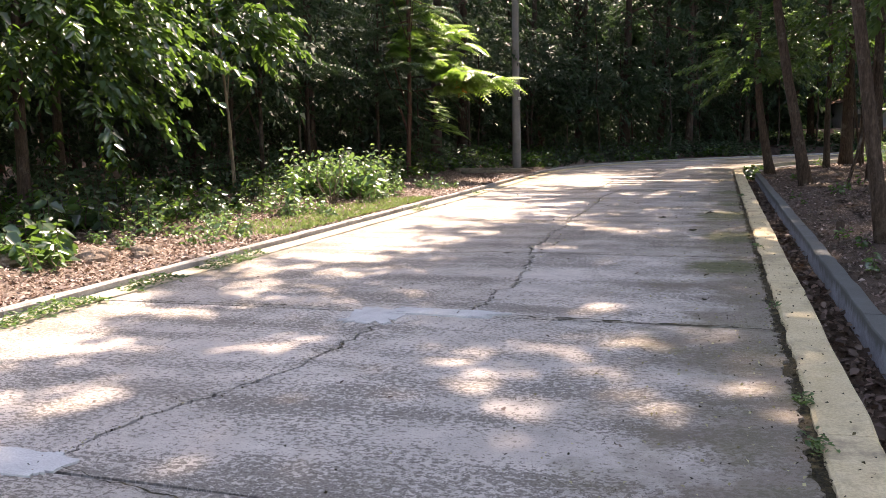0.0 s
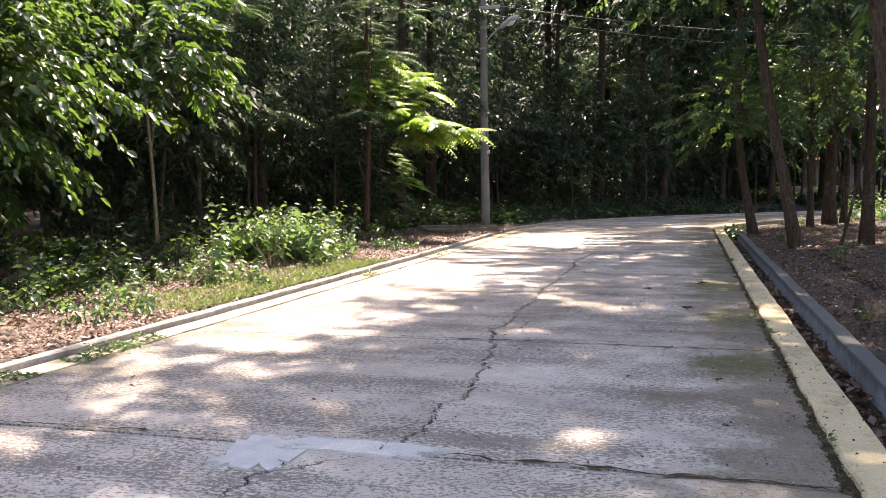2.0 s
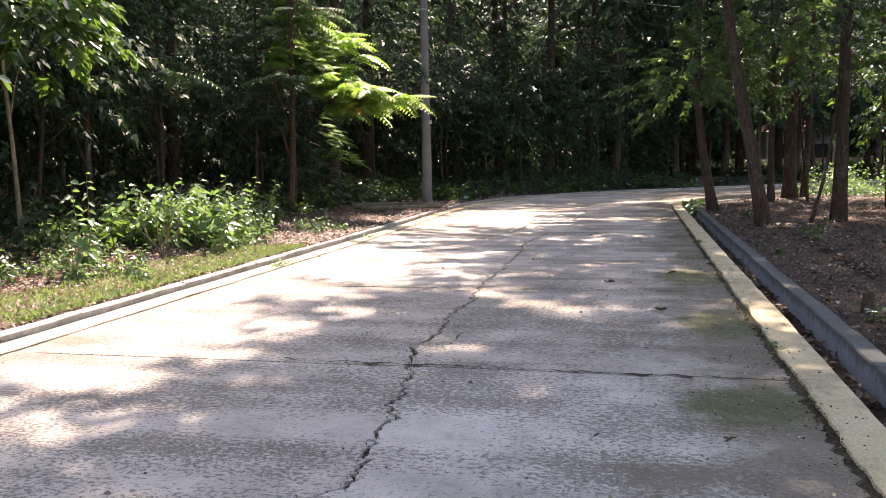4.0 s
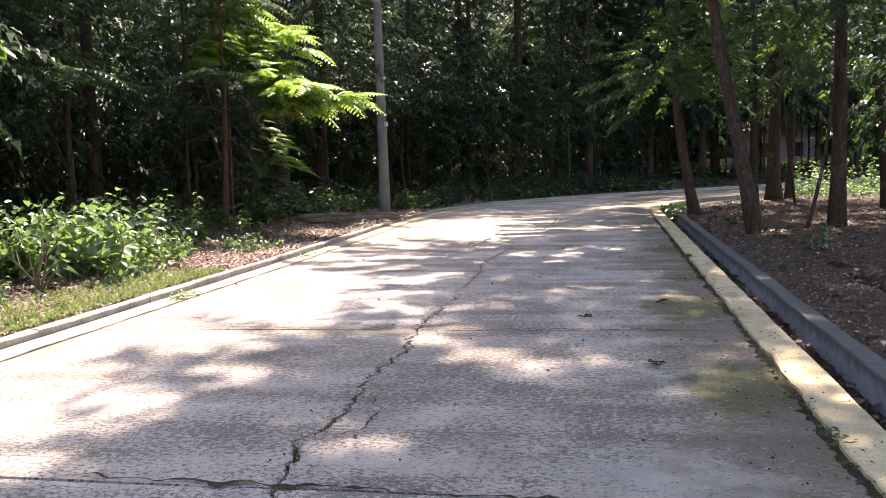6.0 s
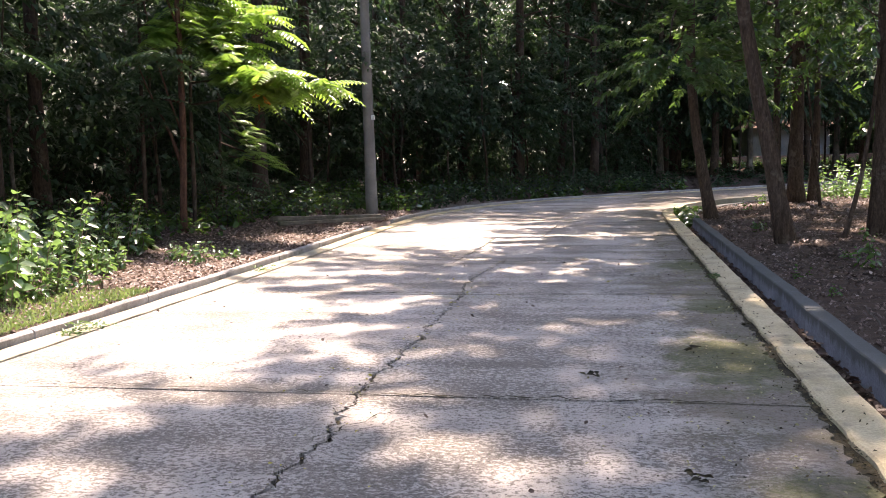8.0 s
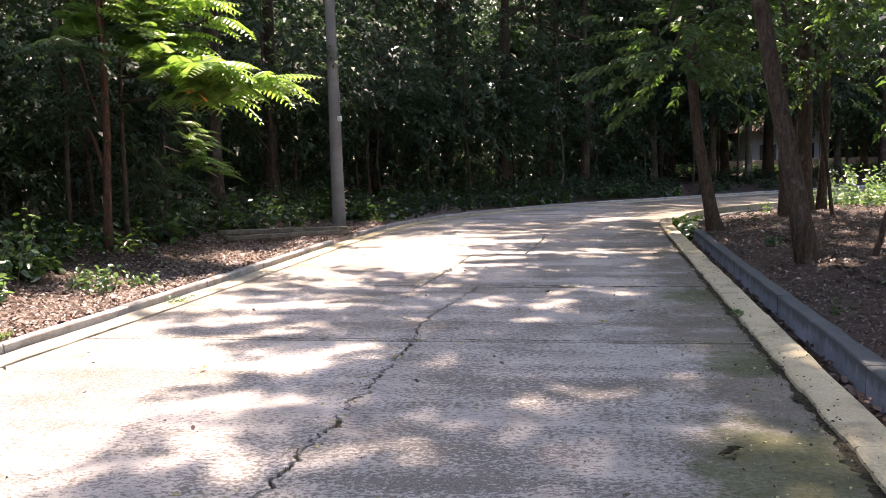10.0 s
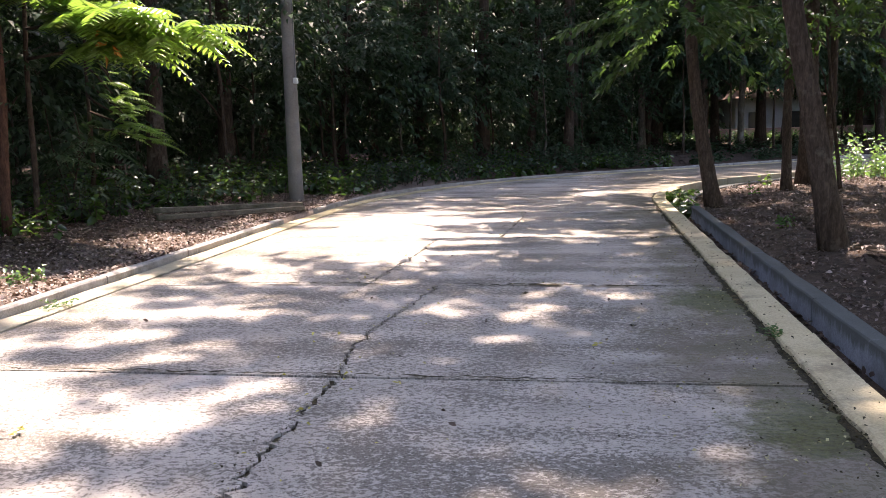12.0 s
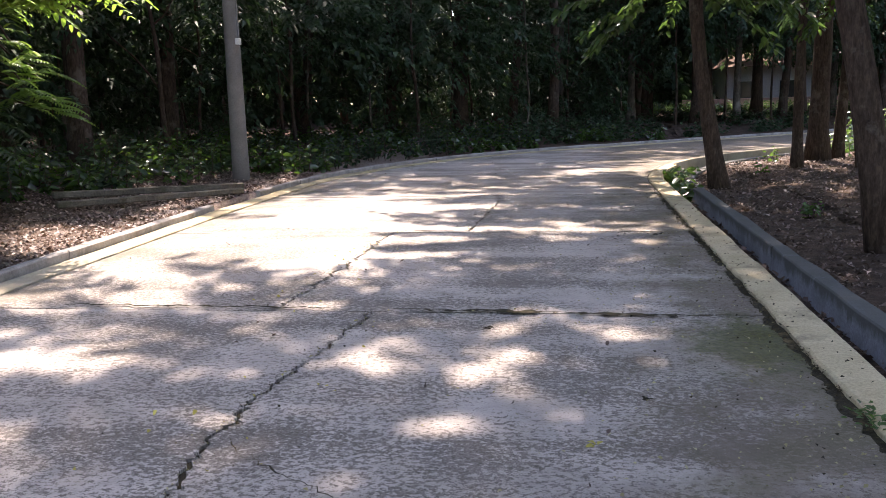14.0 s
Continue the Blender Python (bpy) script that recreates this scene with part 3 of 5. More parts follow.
def tree(name, seed, height, radius, bark, leaf_material, crown_mid, crown_radii, n, per, reach, leaf, top=(0, 0), sway=0.3,
         limbs=5, ratio=0.45, droop=0.35, hollow=0.35, low=-0.8, flare=1.5, first=0.45, bend=None, roof=None, simple=False):
    """A tree: tapered trunk, limbs that reach into the crown, and a crown of leaf sprays."""
    r = np.random.default_rng(seed)
    root = new(name)
    n_seg = 14
    pts = bent((0, 0, -0.25), (top[0], top[1], height), n_seg, sway, seed)
    if bend:
        pts = [p + Vector((bend[0], bend[1], 0)) * math.sin(math.pi * min(1, i / n_seg * bend[2])) for i, p in enumerate(pts)]
    rad = [radius * (1 - 0.72 * (i / n_seg) ** 1.1) * (1 + (flare - 1) * math.exp(-i * 1.3)) for i in range(n_seg + 1)]
    part("trunk", tube(bmesh.new(), pts, rad, 12, 0.16, seed), bark, root, smooth=True)
    c = Vector(crown_mid)
    for k in range(limbs):
        s = first + (0.95 - first) * (k + 0.3) / limbs
        p = pts[int(s * n_seg)]
        a = k * 2.4 + seed
        q = c + Vector((math.cos(a) * crown_radii[0] * 0.75, math.sin(a) * crown_radii[1] * 0.75, (s - 0.5) * crown_radii[2] * 1.2))
        lp = bent(p, q, 6, 0.25, seed + k + 1)
        r0 = rad[int(s * n_seg)] * 0.55
        part("limb", tube(bmesh.new(), lp, [r0 * (1 - 0.13 * i) for i in range(7)], 7, 0.1, k), bark, root, smooth=True)
    part("crown", foliage("crown", r, crown_mid, crown_radii, n, per, reach, leaf, ratio, droop, hollow, low, simple), leaf_material, root)
    # high leaf mass, on some trees added well off the trunk to cast shade
    if roof:
        mid, radii, k = roof
        part("upper_crown", foliage("upper_crown", r, mid, radii, 2 * k, 20, 0.85, 0.30, 0.5, 0.25, 0.2, -0.9, True), leaf_material, root)
    return root


def put(proto, first, x, y, turn=0.0, size=1.0, sink=0.0):
    """Stands the prototype, or a copy of it, on the ground."""
    m = pose(x, y, ground_z(x, y) - sink, 0, 0, turn) @ Matrix.Scale(size, 4)
    if first:
        proto.matrix_basis = m
        return proto
    root = copy_thing(proto, m)
    root.matrix_basis = m
    return root


def grow(makers, spots, label, category, group):
    """Stands trees of several makes at the spots in turn."""
    protos = {}
    for i, (x, y, s, a) in enumerate(spots):
        k = i % len(makers)
        if k in protos:
            put(protos[k], False, x, y, a, s)
        else:
            protos[k] = put(makers[k](), True, x, y, a, s)
            tagged(protos[k], label, category, group)


def scatter(seed, n, inside, gap, tries=8000):
    """Spots at least gap apart inside a region."""
    r = np.random.default_rng(seed)
    out = []
    for _ in range(tries):
        if len(out) >= n:
            break
        x, y = r.uniform(-34, 30), r.uniform(-22, 78)
        if inside(x, y) and all((x - u) ** 2 + (y - v) ** 2 > gap * gap for u, v, _, _ in out):
            out.append((x, y, float(r.uniform(0.85, 1.2)), float(r.uniform(0, 360))))
    return out


# --- the trees that stand beside the road, one by one
def own(root, x, y, label, category="tree"):
    put(root, True, x, y)
    return tagged(root, label, category)


own(tree("tree", 11, 13.5, 0.14, B_BROWN, L_DARK, (-0.4, 0.6, 6.2), (2.4, 2.4, 1.7), 75, 40, 1.0, 0.18, (-1.4, 0.2), 0.08, bend=(-0.36, 0, 1.0), first=0.5,
         roof=((-1.2, 0.6, 12.0), (3.5, 3.5, 2.2), 170)), 2.06, 24.6, "leaning brown-barked tree on the leaf-covered bank")
own(tree("tree", 12, 10.5, 0.14, B_BROWN, L_MID, (-0.6, -0.3, 3.9), (1.6, 1.9, 1.4), 110, 32, 0.8, 0.19, (-0.8, 0.1), 0.08, bend=(-0.22, 0, 1.6), first=0.35, droop=0.25,
         roof=((-1.5, 0, 9.4), (3.2, 3.0, 1.9), 85)), 1.47, 31.0, "slim tree leaning over the drain at the bend")
own(tree("tree", 13, 12.5, 0.09, B_BROWN, L_MID, (0.5, 0.3, 4.7), (1.4, 1.7, 1.6), 80, 32, 0.8, 0.22, (-1.1, -0.1), 0.10, bend=(-0.22, 0, 1.1), first=0.4, droop=0.4,
         roof=((-3.0, 0.5, 11.8), (4.2, 4.2, 2.2), 250)), 2.06, 12.7, "slender tree with large leaves drooping over the road")
own(tree("tree", 14, 13, 0.145, B_BROWN, L_DARK, (0, 0, 6.4), (2.2, 2.2, 2.4), 80, 40, 1.0, 0.17, (0.15, 0), 0.08, roof=((-4.6, 1.6, 11.5), (4.5, 3.4, 2.2), 210)),
    3.72, 25.5, "straight dark-trunked tree on the bank")
own(tree("tree", 15, 13, 0.21, B_BROWN, L_DARK, (0, 0, 6.6), (2.6, 2.6, 2.6), 90, 40, 1.0, 0.18, (0.1, 0), 0.10, roof=((-4.0, 0, 11), (3.7, 3.6, 2.4), 150)),
    4.35, 36.3, "stout dark-trunked tree inside the bend")
own(tree("tree", 16, 9, 0.12, B_BROWN, L_DARK, (0, 0, 5.6), (2.0, 2.0, 2.2), 80, 38, 0.9, 0.17, (0.3, 0.2), 0.12), 4.86, 36.6, "slim trunk beside a stout tree inside the bend")
own(tree("tree", 17, 6, 0.042, B_BROWN, L_BROAD, (0.5, 0, 4.2), (1.4, 1.4, 1.5), 60, 26, 0.7, 0.17, (1.1, 0.2), 0.16, bend=(0.10, 0, 1.6), first=0.4),
    3.02, 25.2, "thin crooked young tree with a grey stem")
own(tree("tree", 18, 9, 0.11, B_BROWN, L_MID, (0, 0, 5.4), (1.7, 1.7, 2.0), 80, 34, 0.8, 0.17, (-0.1, 0.1), 0.12), 3.5, 34.5, "slim dark-stemmed tree on the bank")
own(tree("tree", 29, 5, 0.05, B_BROWN, L_BROAD, (-0.3, 0, 3.6), (1.1, 1.1, 1.1), 34, 24, 0.6, 0.17, (-0.5, 0.1), 0.25, flare=1.2), 4.6, 34.1, "thin crooked sapling beside the stout trunks")
own(tree("tree", 20, 12, 0.21, B_BROWN, L_DARK, (0.3, 0, 6.6), (2.9, 2.9, 2.3), 100, 40, 1.1, 0.18, (0.2, 0), 0.12, roof=((0.9, 2.0, 10.5), (2.7, 1.8, 1.8), 110)),
    -10.3, 30.9, "stout brown forest tree behind the old beams")
own(tree("tree", 21, 7.0, 0.034, B_STEM, L_BROAD, (0.1, 0.2, 3.7), (0.95, 1.1, 1.4), 85, 22, 0.6, 0.24, (-0.35, 0.0), 0.14, first=0.3, droop=0.3, ratio=0.46),
    -9.2, 15.0, "young tree with a pale thin stem and long glossy leaves", "young tree")
own(tree("tree", 22, 7.0, 0.10, B_BROWN, L_BROAD, (0.6, 0.3, 3.2), (1.8, 2.3, 2.5), 330, 26, 0.85, 0.185, (0.2, 0.2), 0.2, first=0.25, droop=0.5, ratio=0.5, hollow=0.2),
    -10.5, 10.9, "leafy tree with large glossy leaves hanging low over the verge")
own(tree("tree", 23, 7.0, 0.10, B_BROWN, L_BROAD, (0.5, 0, 3.4), (2.2, 2.4, 2.0), 250, 28, 0.9, 0.195, (0.2, 0), 0.2, first=0.25, droop=0.45, ratio=0.5, hollow=0.2),
    -11.2, 7.2, "leafy tree with broad leaves reaching towards the road")
own(tree("tree", 24, 8.0, 0.10, B_BROWN, L_BROAD, (0.3, 0, 4.4), (2.4, 2.4, 2.6), 220, 28, 0.9, 0.20, (0.2, 0), 0.2, first=0.25, droop=0.5, ratio=0.45, hollow=0.2),
    -12.2, 13.6, "leafy broad-leaved tree at the edge of the wood")

# added for its high crown, which keeps the sun off the feathery trees
own(tree("tree", 30, 13, 0.16, B_BROWN, L_DARK, (0.2, 0, 7.0), (2.2, 2.2, 1.8), 60, 34, 1.0, 0.18, (0.2, 0), 0.12, roof=((0.9, 1.2, 11), (2.5, 4.6, 1.8), 190)),
    -12.3, 24.6, "tall tree added to shade the feathery trees")


def overhang(seed, x, y, tip):
    """A tree beside the road, one long low limb of which hangs large leaves over the verge."""
    r = np.random.default_rng(seed)
    root = new("overhanging_tree")
    gz = ground_z(x, y)
    pts = bent((x, y, gz - 0.2), (x + 0.2, y, 6.5), 12, 0.12, seed)
    part("trunk", tube(bmesh.new(), pts, [0.09 * (1 - 0.05 * i) for i in range(13)], 10, 0.12, seed), B_BROWN, root, smooth=True)
    o, w = [], []
    for k in range(3):
        q = Vector(tip) + Vector((0.35 * k, 0.5 * (k - 1), 0.22 * k))
        lp = bent(pts[7], q, 8, 0.1, seed + k)
        part("limb", tube(bmesh.new(), lp, [0.03 * (1 - 0.11 * i) for i in range(9)], 7, 0.05, k), B_BROWN, root, smooth=True)
        for i in range(3, 9):
            o.append(lp[i]), w.append((r.uniform(-1, 0.3), r.uniform(-0.8, 0.8), -0.1))
    b, d, u, L = sprays(r, np.array(o), np.array(w), 9, 0.55, 0.27, 0.4)
    part("foliage", leaves("foliage", b, d, u, L, 0.42), L_BROAD, root)
    return tagged(root, "tree with a low limb of large green leaves over the drain", "tree")


overhang(35, 2.9, 9.3, (0.95, 8.6, 3.05))

# --- feathery trees at the edge of the wood
def fronds(r, stems, n, frond, pairs, leaflet, ratio, turn_a, turn_b, lift, inner=0.3):
    """Long pinnate leaves set along bent stems, with leaflets in two rows."""
    base, way, up, ln = [], [], [], []
    for k in range(n):
        lp = stems[k % len(stems)]
        f = r.uniform(inner, 1.0) * (len(lp) - 1)
        i = min(len(lp) - 2, int(f))
        o = np.array(lp[i].lerp(lp[i + 1], f - i))
        a = r.uniform(turn_a, turn_b)
        d = unit(np.array([math.cos(a), math.sin(a), r.uniform(*lift)]))
        side = unit(np.cross(d, [0, 0, 1.0]))
        size = frond * r.uniform(0.65, 1.2)
        sag = r.uniform(0.2, 0.5)
        for j in range(2 * pairs):
            g = (j // 2 + 1.5) / (pairs + 1)
            base.append(o + d * size * g + np.array([0, 0, -sag * size * g * g]))
            way.append(d * 0.35 + side * (1 if j % 2 else -1) + np.array([0, 0, -0.25]))
            up.append(np.array([0, 0, 1.0]) + r.normal(0, 0.13, 3))
            ln.append(leaflet * size * math.sin(math.pi * (0.18 + 0.72 * g)))
    return leaves("fronds", np.array(base), np.array(way), np.array(up), np.array(ln), ratio, 0.1, 0.2)


def feathery_trunk(root, seed, x, y, height, radius, bark):
    gz = ground_z(x, y)
    pts = bent((x, y, gz - 0.2), (x + 0.15, y, height), 12, 0.12, seed)
    part("trunk", tube(bmesh.new(), pts, [radius * (1 - 0.05 * i) for i in range(13)], 9, 0.12, seed), bark, root, smooth=True)
    return pts


def bough(seed, x, y, height, tip, n_fronds, frond, step, withered=False):
    """A slender tree whose long pinnate leaves reach out to the light."""
    r = np.random.default_rng(seed)
    root = new("feathery_tree")
    pts = feathery_trunk(root, seed, x, y, height, 0.05, B_BROWN)
    stems = []
    for k in range(6):
        q = Vector(tip) + Vector((step[0] * k, r.uniform(-0.7, 0.9) * (k > 0), step[1] * k))
        lp = bent(pts[6 + min(k, 5)], q, 6, 0.12, seed + k)
        part("limb", tube(bmesh.new(), lp, [0.026 * (1 - 0.13 * i) for i in range(7)], 6, 0.05, k), B_BROWN, root, smooth=True)
        stems.append(lp)
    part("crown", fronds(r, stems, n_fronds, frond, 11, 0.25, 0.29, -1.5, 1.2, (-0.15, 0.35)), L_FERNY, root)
    if withered:
        o = np.array(stems[1][5]) + np.array([0, 0, -0.45]) + r.normal(0, 0.08, (7, 3))
        part("withered_leaves", leaves("withered_leaves", o, r.normal(0, 0.5, (7, 3)) + [0, 0, -1], r.normal(0, 1, (7, 3)), r.uniform(0.1, 0.2, 7), 0.4), L_ORANGE, root, "withered orange leaves")
    return tagged(root, "slender tree with bright feathery leaves reaching into the light", "tree")


def shade_tree(seed, x, y, height, radius, n_fronds, low, bark, label):
    """A thin forked tree with tiers of feathery leaves, their shade put into the leaf colour."""
    r = np.random.default_rng(seed)
    root = new("feathery_tree")
    pts = feathery_trunk(root, seed, x, y, height, radius, bark)
    stems = []
    for k in range(13):
        p = pts[2 if k == 0 else 3 + k % 9]
        a = k * 2.4 + seed
        z = low + (height - low) * (k + 0.5) / 13
        reach = min(1.9, 0.4 * height) * (1 - 0.45 * k / 13)
        q = Vector((x + math.cos(a) * reach, y + math.sin(a) * reach, z)) if k else Vector((x - 0.7, y - 0.1, 3.4))
        lp = bent(p, q, 6, 0.15, seed + k)
        r0 = radius * (0.6 if k == 0 else 0.32)
        part("limb", tube(bmesh.new(), lp, [r0 * (1 - 0.13 * i) for i in range(7)], 6, 0.05, k), bark, root, smooth=True)
        stems.append(lp)
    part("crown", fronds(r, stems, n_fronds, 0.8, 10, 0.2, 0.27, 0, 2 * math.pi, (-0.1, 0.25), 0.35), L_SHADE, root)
    return tagged(root, label, "tree")


bough(31, -9.3, 25.2, 5.4, (-6.25, 24.5, 3.0), 620, 0.85, (-0.6, 0.17), True)
bough(33, -10.2, 24.9, 6.4, (-7.3, 25.4, 4.2), 200, 0.85, (-0.45, 0.3))
bough(32, -10.0, 27.8, 3.4, (-8.5, 27.4, 1.5), 60, 0.5, (-0.12, 0.12))
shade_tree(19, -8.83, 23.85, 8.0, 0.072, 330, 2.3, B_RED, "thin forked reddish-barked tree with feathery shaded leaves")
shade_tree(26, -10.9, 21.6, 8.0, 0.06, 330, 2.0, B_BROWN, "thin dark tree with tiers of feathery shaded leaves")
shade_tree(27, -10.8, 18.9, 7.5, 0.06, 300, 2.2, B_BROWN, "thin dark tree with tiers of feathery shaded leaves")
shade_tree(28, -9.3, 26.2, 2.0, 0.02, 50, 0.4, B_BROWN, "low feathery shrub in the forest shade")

# --- the forest behind
def glimpse(x, y):
    """The thin lane through which the house is seen."""
    return y > 44 and abs(x + 0.97 - 0.185 * (y - 15.6)) < 0.6 + 0.07 * (y - 15.6)


left_wood = lambda x, y: outside(-1, x, y) > 3.4 and not (-13.4 < x < -5 and 2 < y < 25) and not (-12.2 < x < -5 and 2 < y < 32) and not glimpse(x, y)
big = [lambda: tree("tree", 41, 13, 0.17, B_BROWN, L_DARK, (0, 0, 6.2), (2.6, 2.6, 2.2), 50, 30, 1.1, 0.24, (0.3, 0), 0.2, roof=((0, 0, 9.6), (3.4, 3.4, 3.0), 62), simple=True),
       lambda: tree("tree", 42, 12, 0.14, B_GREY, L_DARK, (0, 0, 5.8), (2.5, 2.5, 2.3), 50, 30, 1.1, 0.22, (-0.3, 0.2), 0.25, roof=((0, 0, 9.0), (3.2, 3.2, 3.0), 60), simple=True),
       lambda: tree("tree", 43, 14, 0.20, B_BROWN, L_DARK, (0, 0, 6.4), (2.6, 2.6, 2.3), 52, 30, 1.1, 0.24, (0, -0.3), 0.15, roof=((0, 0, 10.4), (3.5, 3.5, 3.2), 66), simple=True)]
grow(big, scatter(5, 112, lambda x, y: left_wood(x, y) and y > -6, 2.5), "tall slim forest tree with a bare lower trunk", "tree", "forest trees")
right_wood = lambda x, y: outside(1, x, y) > 4.5 and not (x < 6.5 and 10 < y < 40) and (y < 28 or x > 15) and y < 60 and x > 5.2
# trees added mostly out of view, so that their high crowns shade the road
near_bank = [(3.0, 4.4, 1.0, 0), (2.7, -1.5, 1.0, 12), (3.2, 8.4, 1.0, 355), (3.9, 16.8, 1.0, 5), (2.8, -7.5, 1.0, 350), (4.9, 21.2, 1.2, 6)]
wide = [lambda: tree("tree", 44, 14.5, 0.17, B_BROWN, L_DARK, (0.9, 0, 8.4), (2.0, 2.0, 1.5), 40, 30, 1.1, 0.2, (-1.2, 0), 0.2, roof=((-3.2, 0.2, 12.4), (4.6, 4.0, 2.2), 245), simple=True)]
grow(wide, near_bank, "tall spreading tree added on the bank to shade the road", "tree", "spreading trees")
bend_trees = [(6.3, 31.0, 1.0, 0), (0.4, 57.0, 1.0, 180), (2.3, 63.0, 1.0, 180), (-4.5, 53.0, 1.0, 180), (7.2, 53.0, 1.0, 200), (-3.4, 47.8, 1.0, 180), (1.3, 52.0, 1.0, 205), (-7.2, 44.2, 1.0, 185), (-9.0, 40.6, 1.0, 185)]
arching = [lambda: tree("tree", 45, 14, 0.16, B_BROWN, L_DARK, (0.3, 0, 8.0), (2.2, 2.2, 1.6), 40, 30, 1.1, 0.2, (-0.9, 0), 0.2, roof=((-3.6, 0.2, 12.0), (3.9, 3.8, 2.2), 170), simple=True)]
grow(arching, bend_trees, "tall tree arching over the road", "tree", "arching trees")
grow(big, scatter(6, 24, right_wood, 3.1), "tall dark-trunked tree on the wooded bank", "tree", "bank trees")
lane_trees = [(3.4, 50.2, 1.0, 40), (5.2, 51.6, 1.0, 100), (6.5, 54.6, 1.1, 10), (8.1, 53.2, 0.9, 170), (9.9, 56.0, 1.1, 220), (4.8, 56.5, 1.0, 300), (11.4, 54.0, 1.0, 90)]
high = [lambda: tree("understorey_tree", 58, 6.5, 0.05, B_BROWN, L_DARK, (0, 0, 4.1), (2.3, 2.3, 1.8), 170, 28, 0.9, 0.2, (0.2, 0.1), 0.2, 4, first=0.4, droop=0.45, simple=True)]
grow(high, [(2.6, 49.4, 1.0, 15), (4.6, 50.6, 1.0, 95), (6.6, 52.0, 1.0, 165), (8.8, 54.2, 1.0, 210), (3.8, 54.0, 1.1, 300), (7.0, 56.6, 1.1, 30), (10.6, 57.0, 1.1, 80), (12.4, 57.6, 1.1, 130), (2.5, 61.5, 1.2, 40), (5.2, 62.5, 1.2, 140), (8.0, 61.8, 1.2, 250), (10.8, 62.6, 1.2, 10), (13.6, 62.0, 1.2, 70), (1.6, 57.0, 1.1, 200)], "slim tree with drooping leaves across the road", "tree", "roadside understorey")
grow(big, lane_trees, "bare dark trunk across the road with a high crown", "tree", "roadside trees")
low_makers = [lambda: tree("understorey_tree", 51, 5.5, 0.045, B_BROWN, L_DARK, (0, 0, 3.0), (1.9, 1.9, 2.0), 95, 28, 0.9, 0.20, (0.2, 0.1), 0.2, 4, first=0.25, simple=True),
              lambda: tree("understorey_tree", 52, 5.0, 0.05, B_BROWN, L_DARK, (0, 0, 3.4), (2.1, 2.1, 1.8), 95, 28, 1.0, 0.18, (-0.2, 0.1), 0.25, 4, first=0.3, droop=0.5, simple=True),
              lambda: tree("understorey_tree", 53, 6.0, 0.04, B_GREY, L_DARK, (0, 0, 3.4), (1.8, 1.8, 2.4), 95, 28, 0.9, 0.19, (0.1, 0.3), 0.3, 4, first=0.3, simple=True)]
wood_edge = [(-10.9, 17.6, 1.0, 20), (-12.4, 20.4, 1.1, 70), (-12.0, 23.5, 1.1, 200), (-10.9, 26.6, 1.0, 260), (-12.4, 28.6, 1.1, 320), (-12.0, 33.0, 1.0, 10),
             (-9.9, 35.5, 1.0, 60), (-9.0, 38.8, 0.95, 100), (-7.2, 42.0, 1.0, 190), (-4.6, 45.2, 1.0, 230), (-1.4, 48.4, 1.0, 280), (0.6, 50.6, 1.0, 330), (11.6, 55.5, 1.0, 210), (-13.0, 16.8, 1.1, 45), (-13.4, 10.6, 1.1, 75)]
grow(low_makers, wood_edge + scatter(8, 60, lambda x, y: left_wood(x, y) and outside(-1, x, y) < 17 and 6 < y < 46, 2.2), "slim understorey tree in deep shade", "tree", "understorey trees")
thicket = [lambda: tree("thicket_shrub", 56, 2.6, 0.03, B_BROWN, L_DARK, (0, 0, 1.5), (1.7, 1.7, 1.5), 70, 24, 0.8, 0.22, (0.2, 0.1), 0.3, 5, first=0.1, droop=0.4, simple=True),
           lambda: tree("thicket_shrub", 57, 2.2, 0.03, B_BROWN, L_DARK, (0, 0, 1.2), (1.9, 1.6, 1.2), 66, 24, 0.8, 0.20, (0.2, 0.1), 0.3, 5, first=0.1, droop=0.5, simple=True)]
grow(thicket, scatter(28, 30, lambda x, y: left_wood(x, y) and 5 < outside(-1, x, y) < 11 and 5 < y < 52, 1.9), "dense dark shrub filling the wood's edge", "shrub", "thicket shrubs")
bank_makers = [lambda: tree("understorey_tree", 54, 5.5, 0.045, B_BROWN, L_BROAD, (0, 0, 3.4), (1.9, 1.9, 1.8), 70, 26, 0.9, 0.20, (0.2, 0.1), 0.2, 4, first=0.3, simple=True),
               lambda: tree("understorey_tree", 55, 6.0, 0.05, B_GREY, L_FRESH, (0, 0, 3.8), (2.0, 2.0, 2.0), 70, 26, 0.9, 0.18, (-0.1, 0.1), 0.25, 4, first=0.3, simple=True)]
grow(bank_makers, [(6.2, 24.2, 1.0, 0), (7.4, 27.5, 1.1, 50), (6.6, 30.4, 1.0, 100), (8.0, 32.6, 1.1, 150), (10.8, 36.0, 1.1, 250)] + scatter(9, 14, lambda x, y: outside(1, x, y) > 5 and x > 7 and 10 < y < 50 and not (x < 11 and 34 < y), 3.0), "slim understorey tree on the wooded bank", "tree", "bank understorey trees")


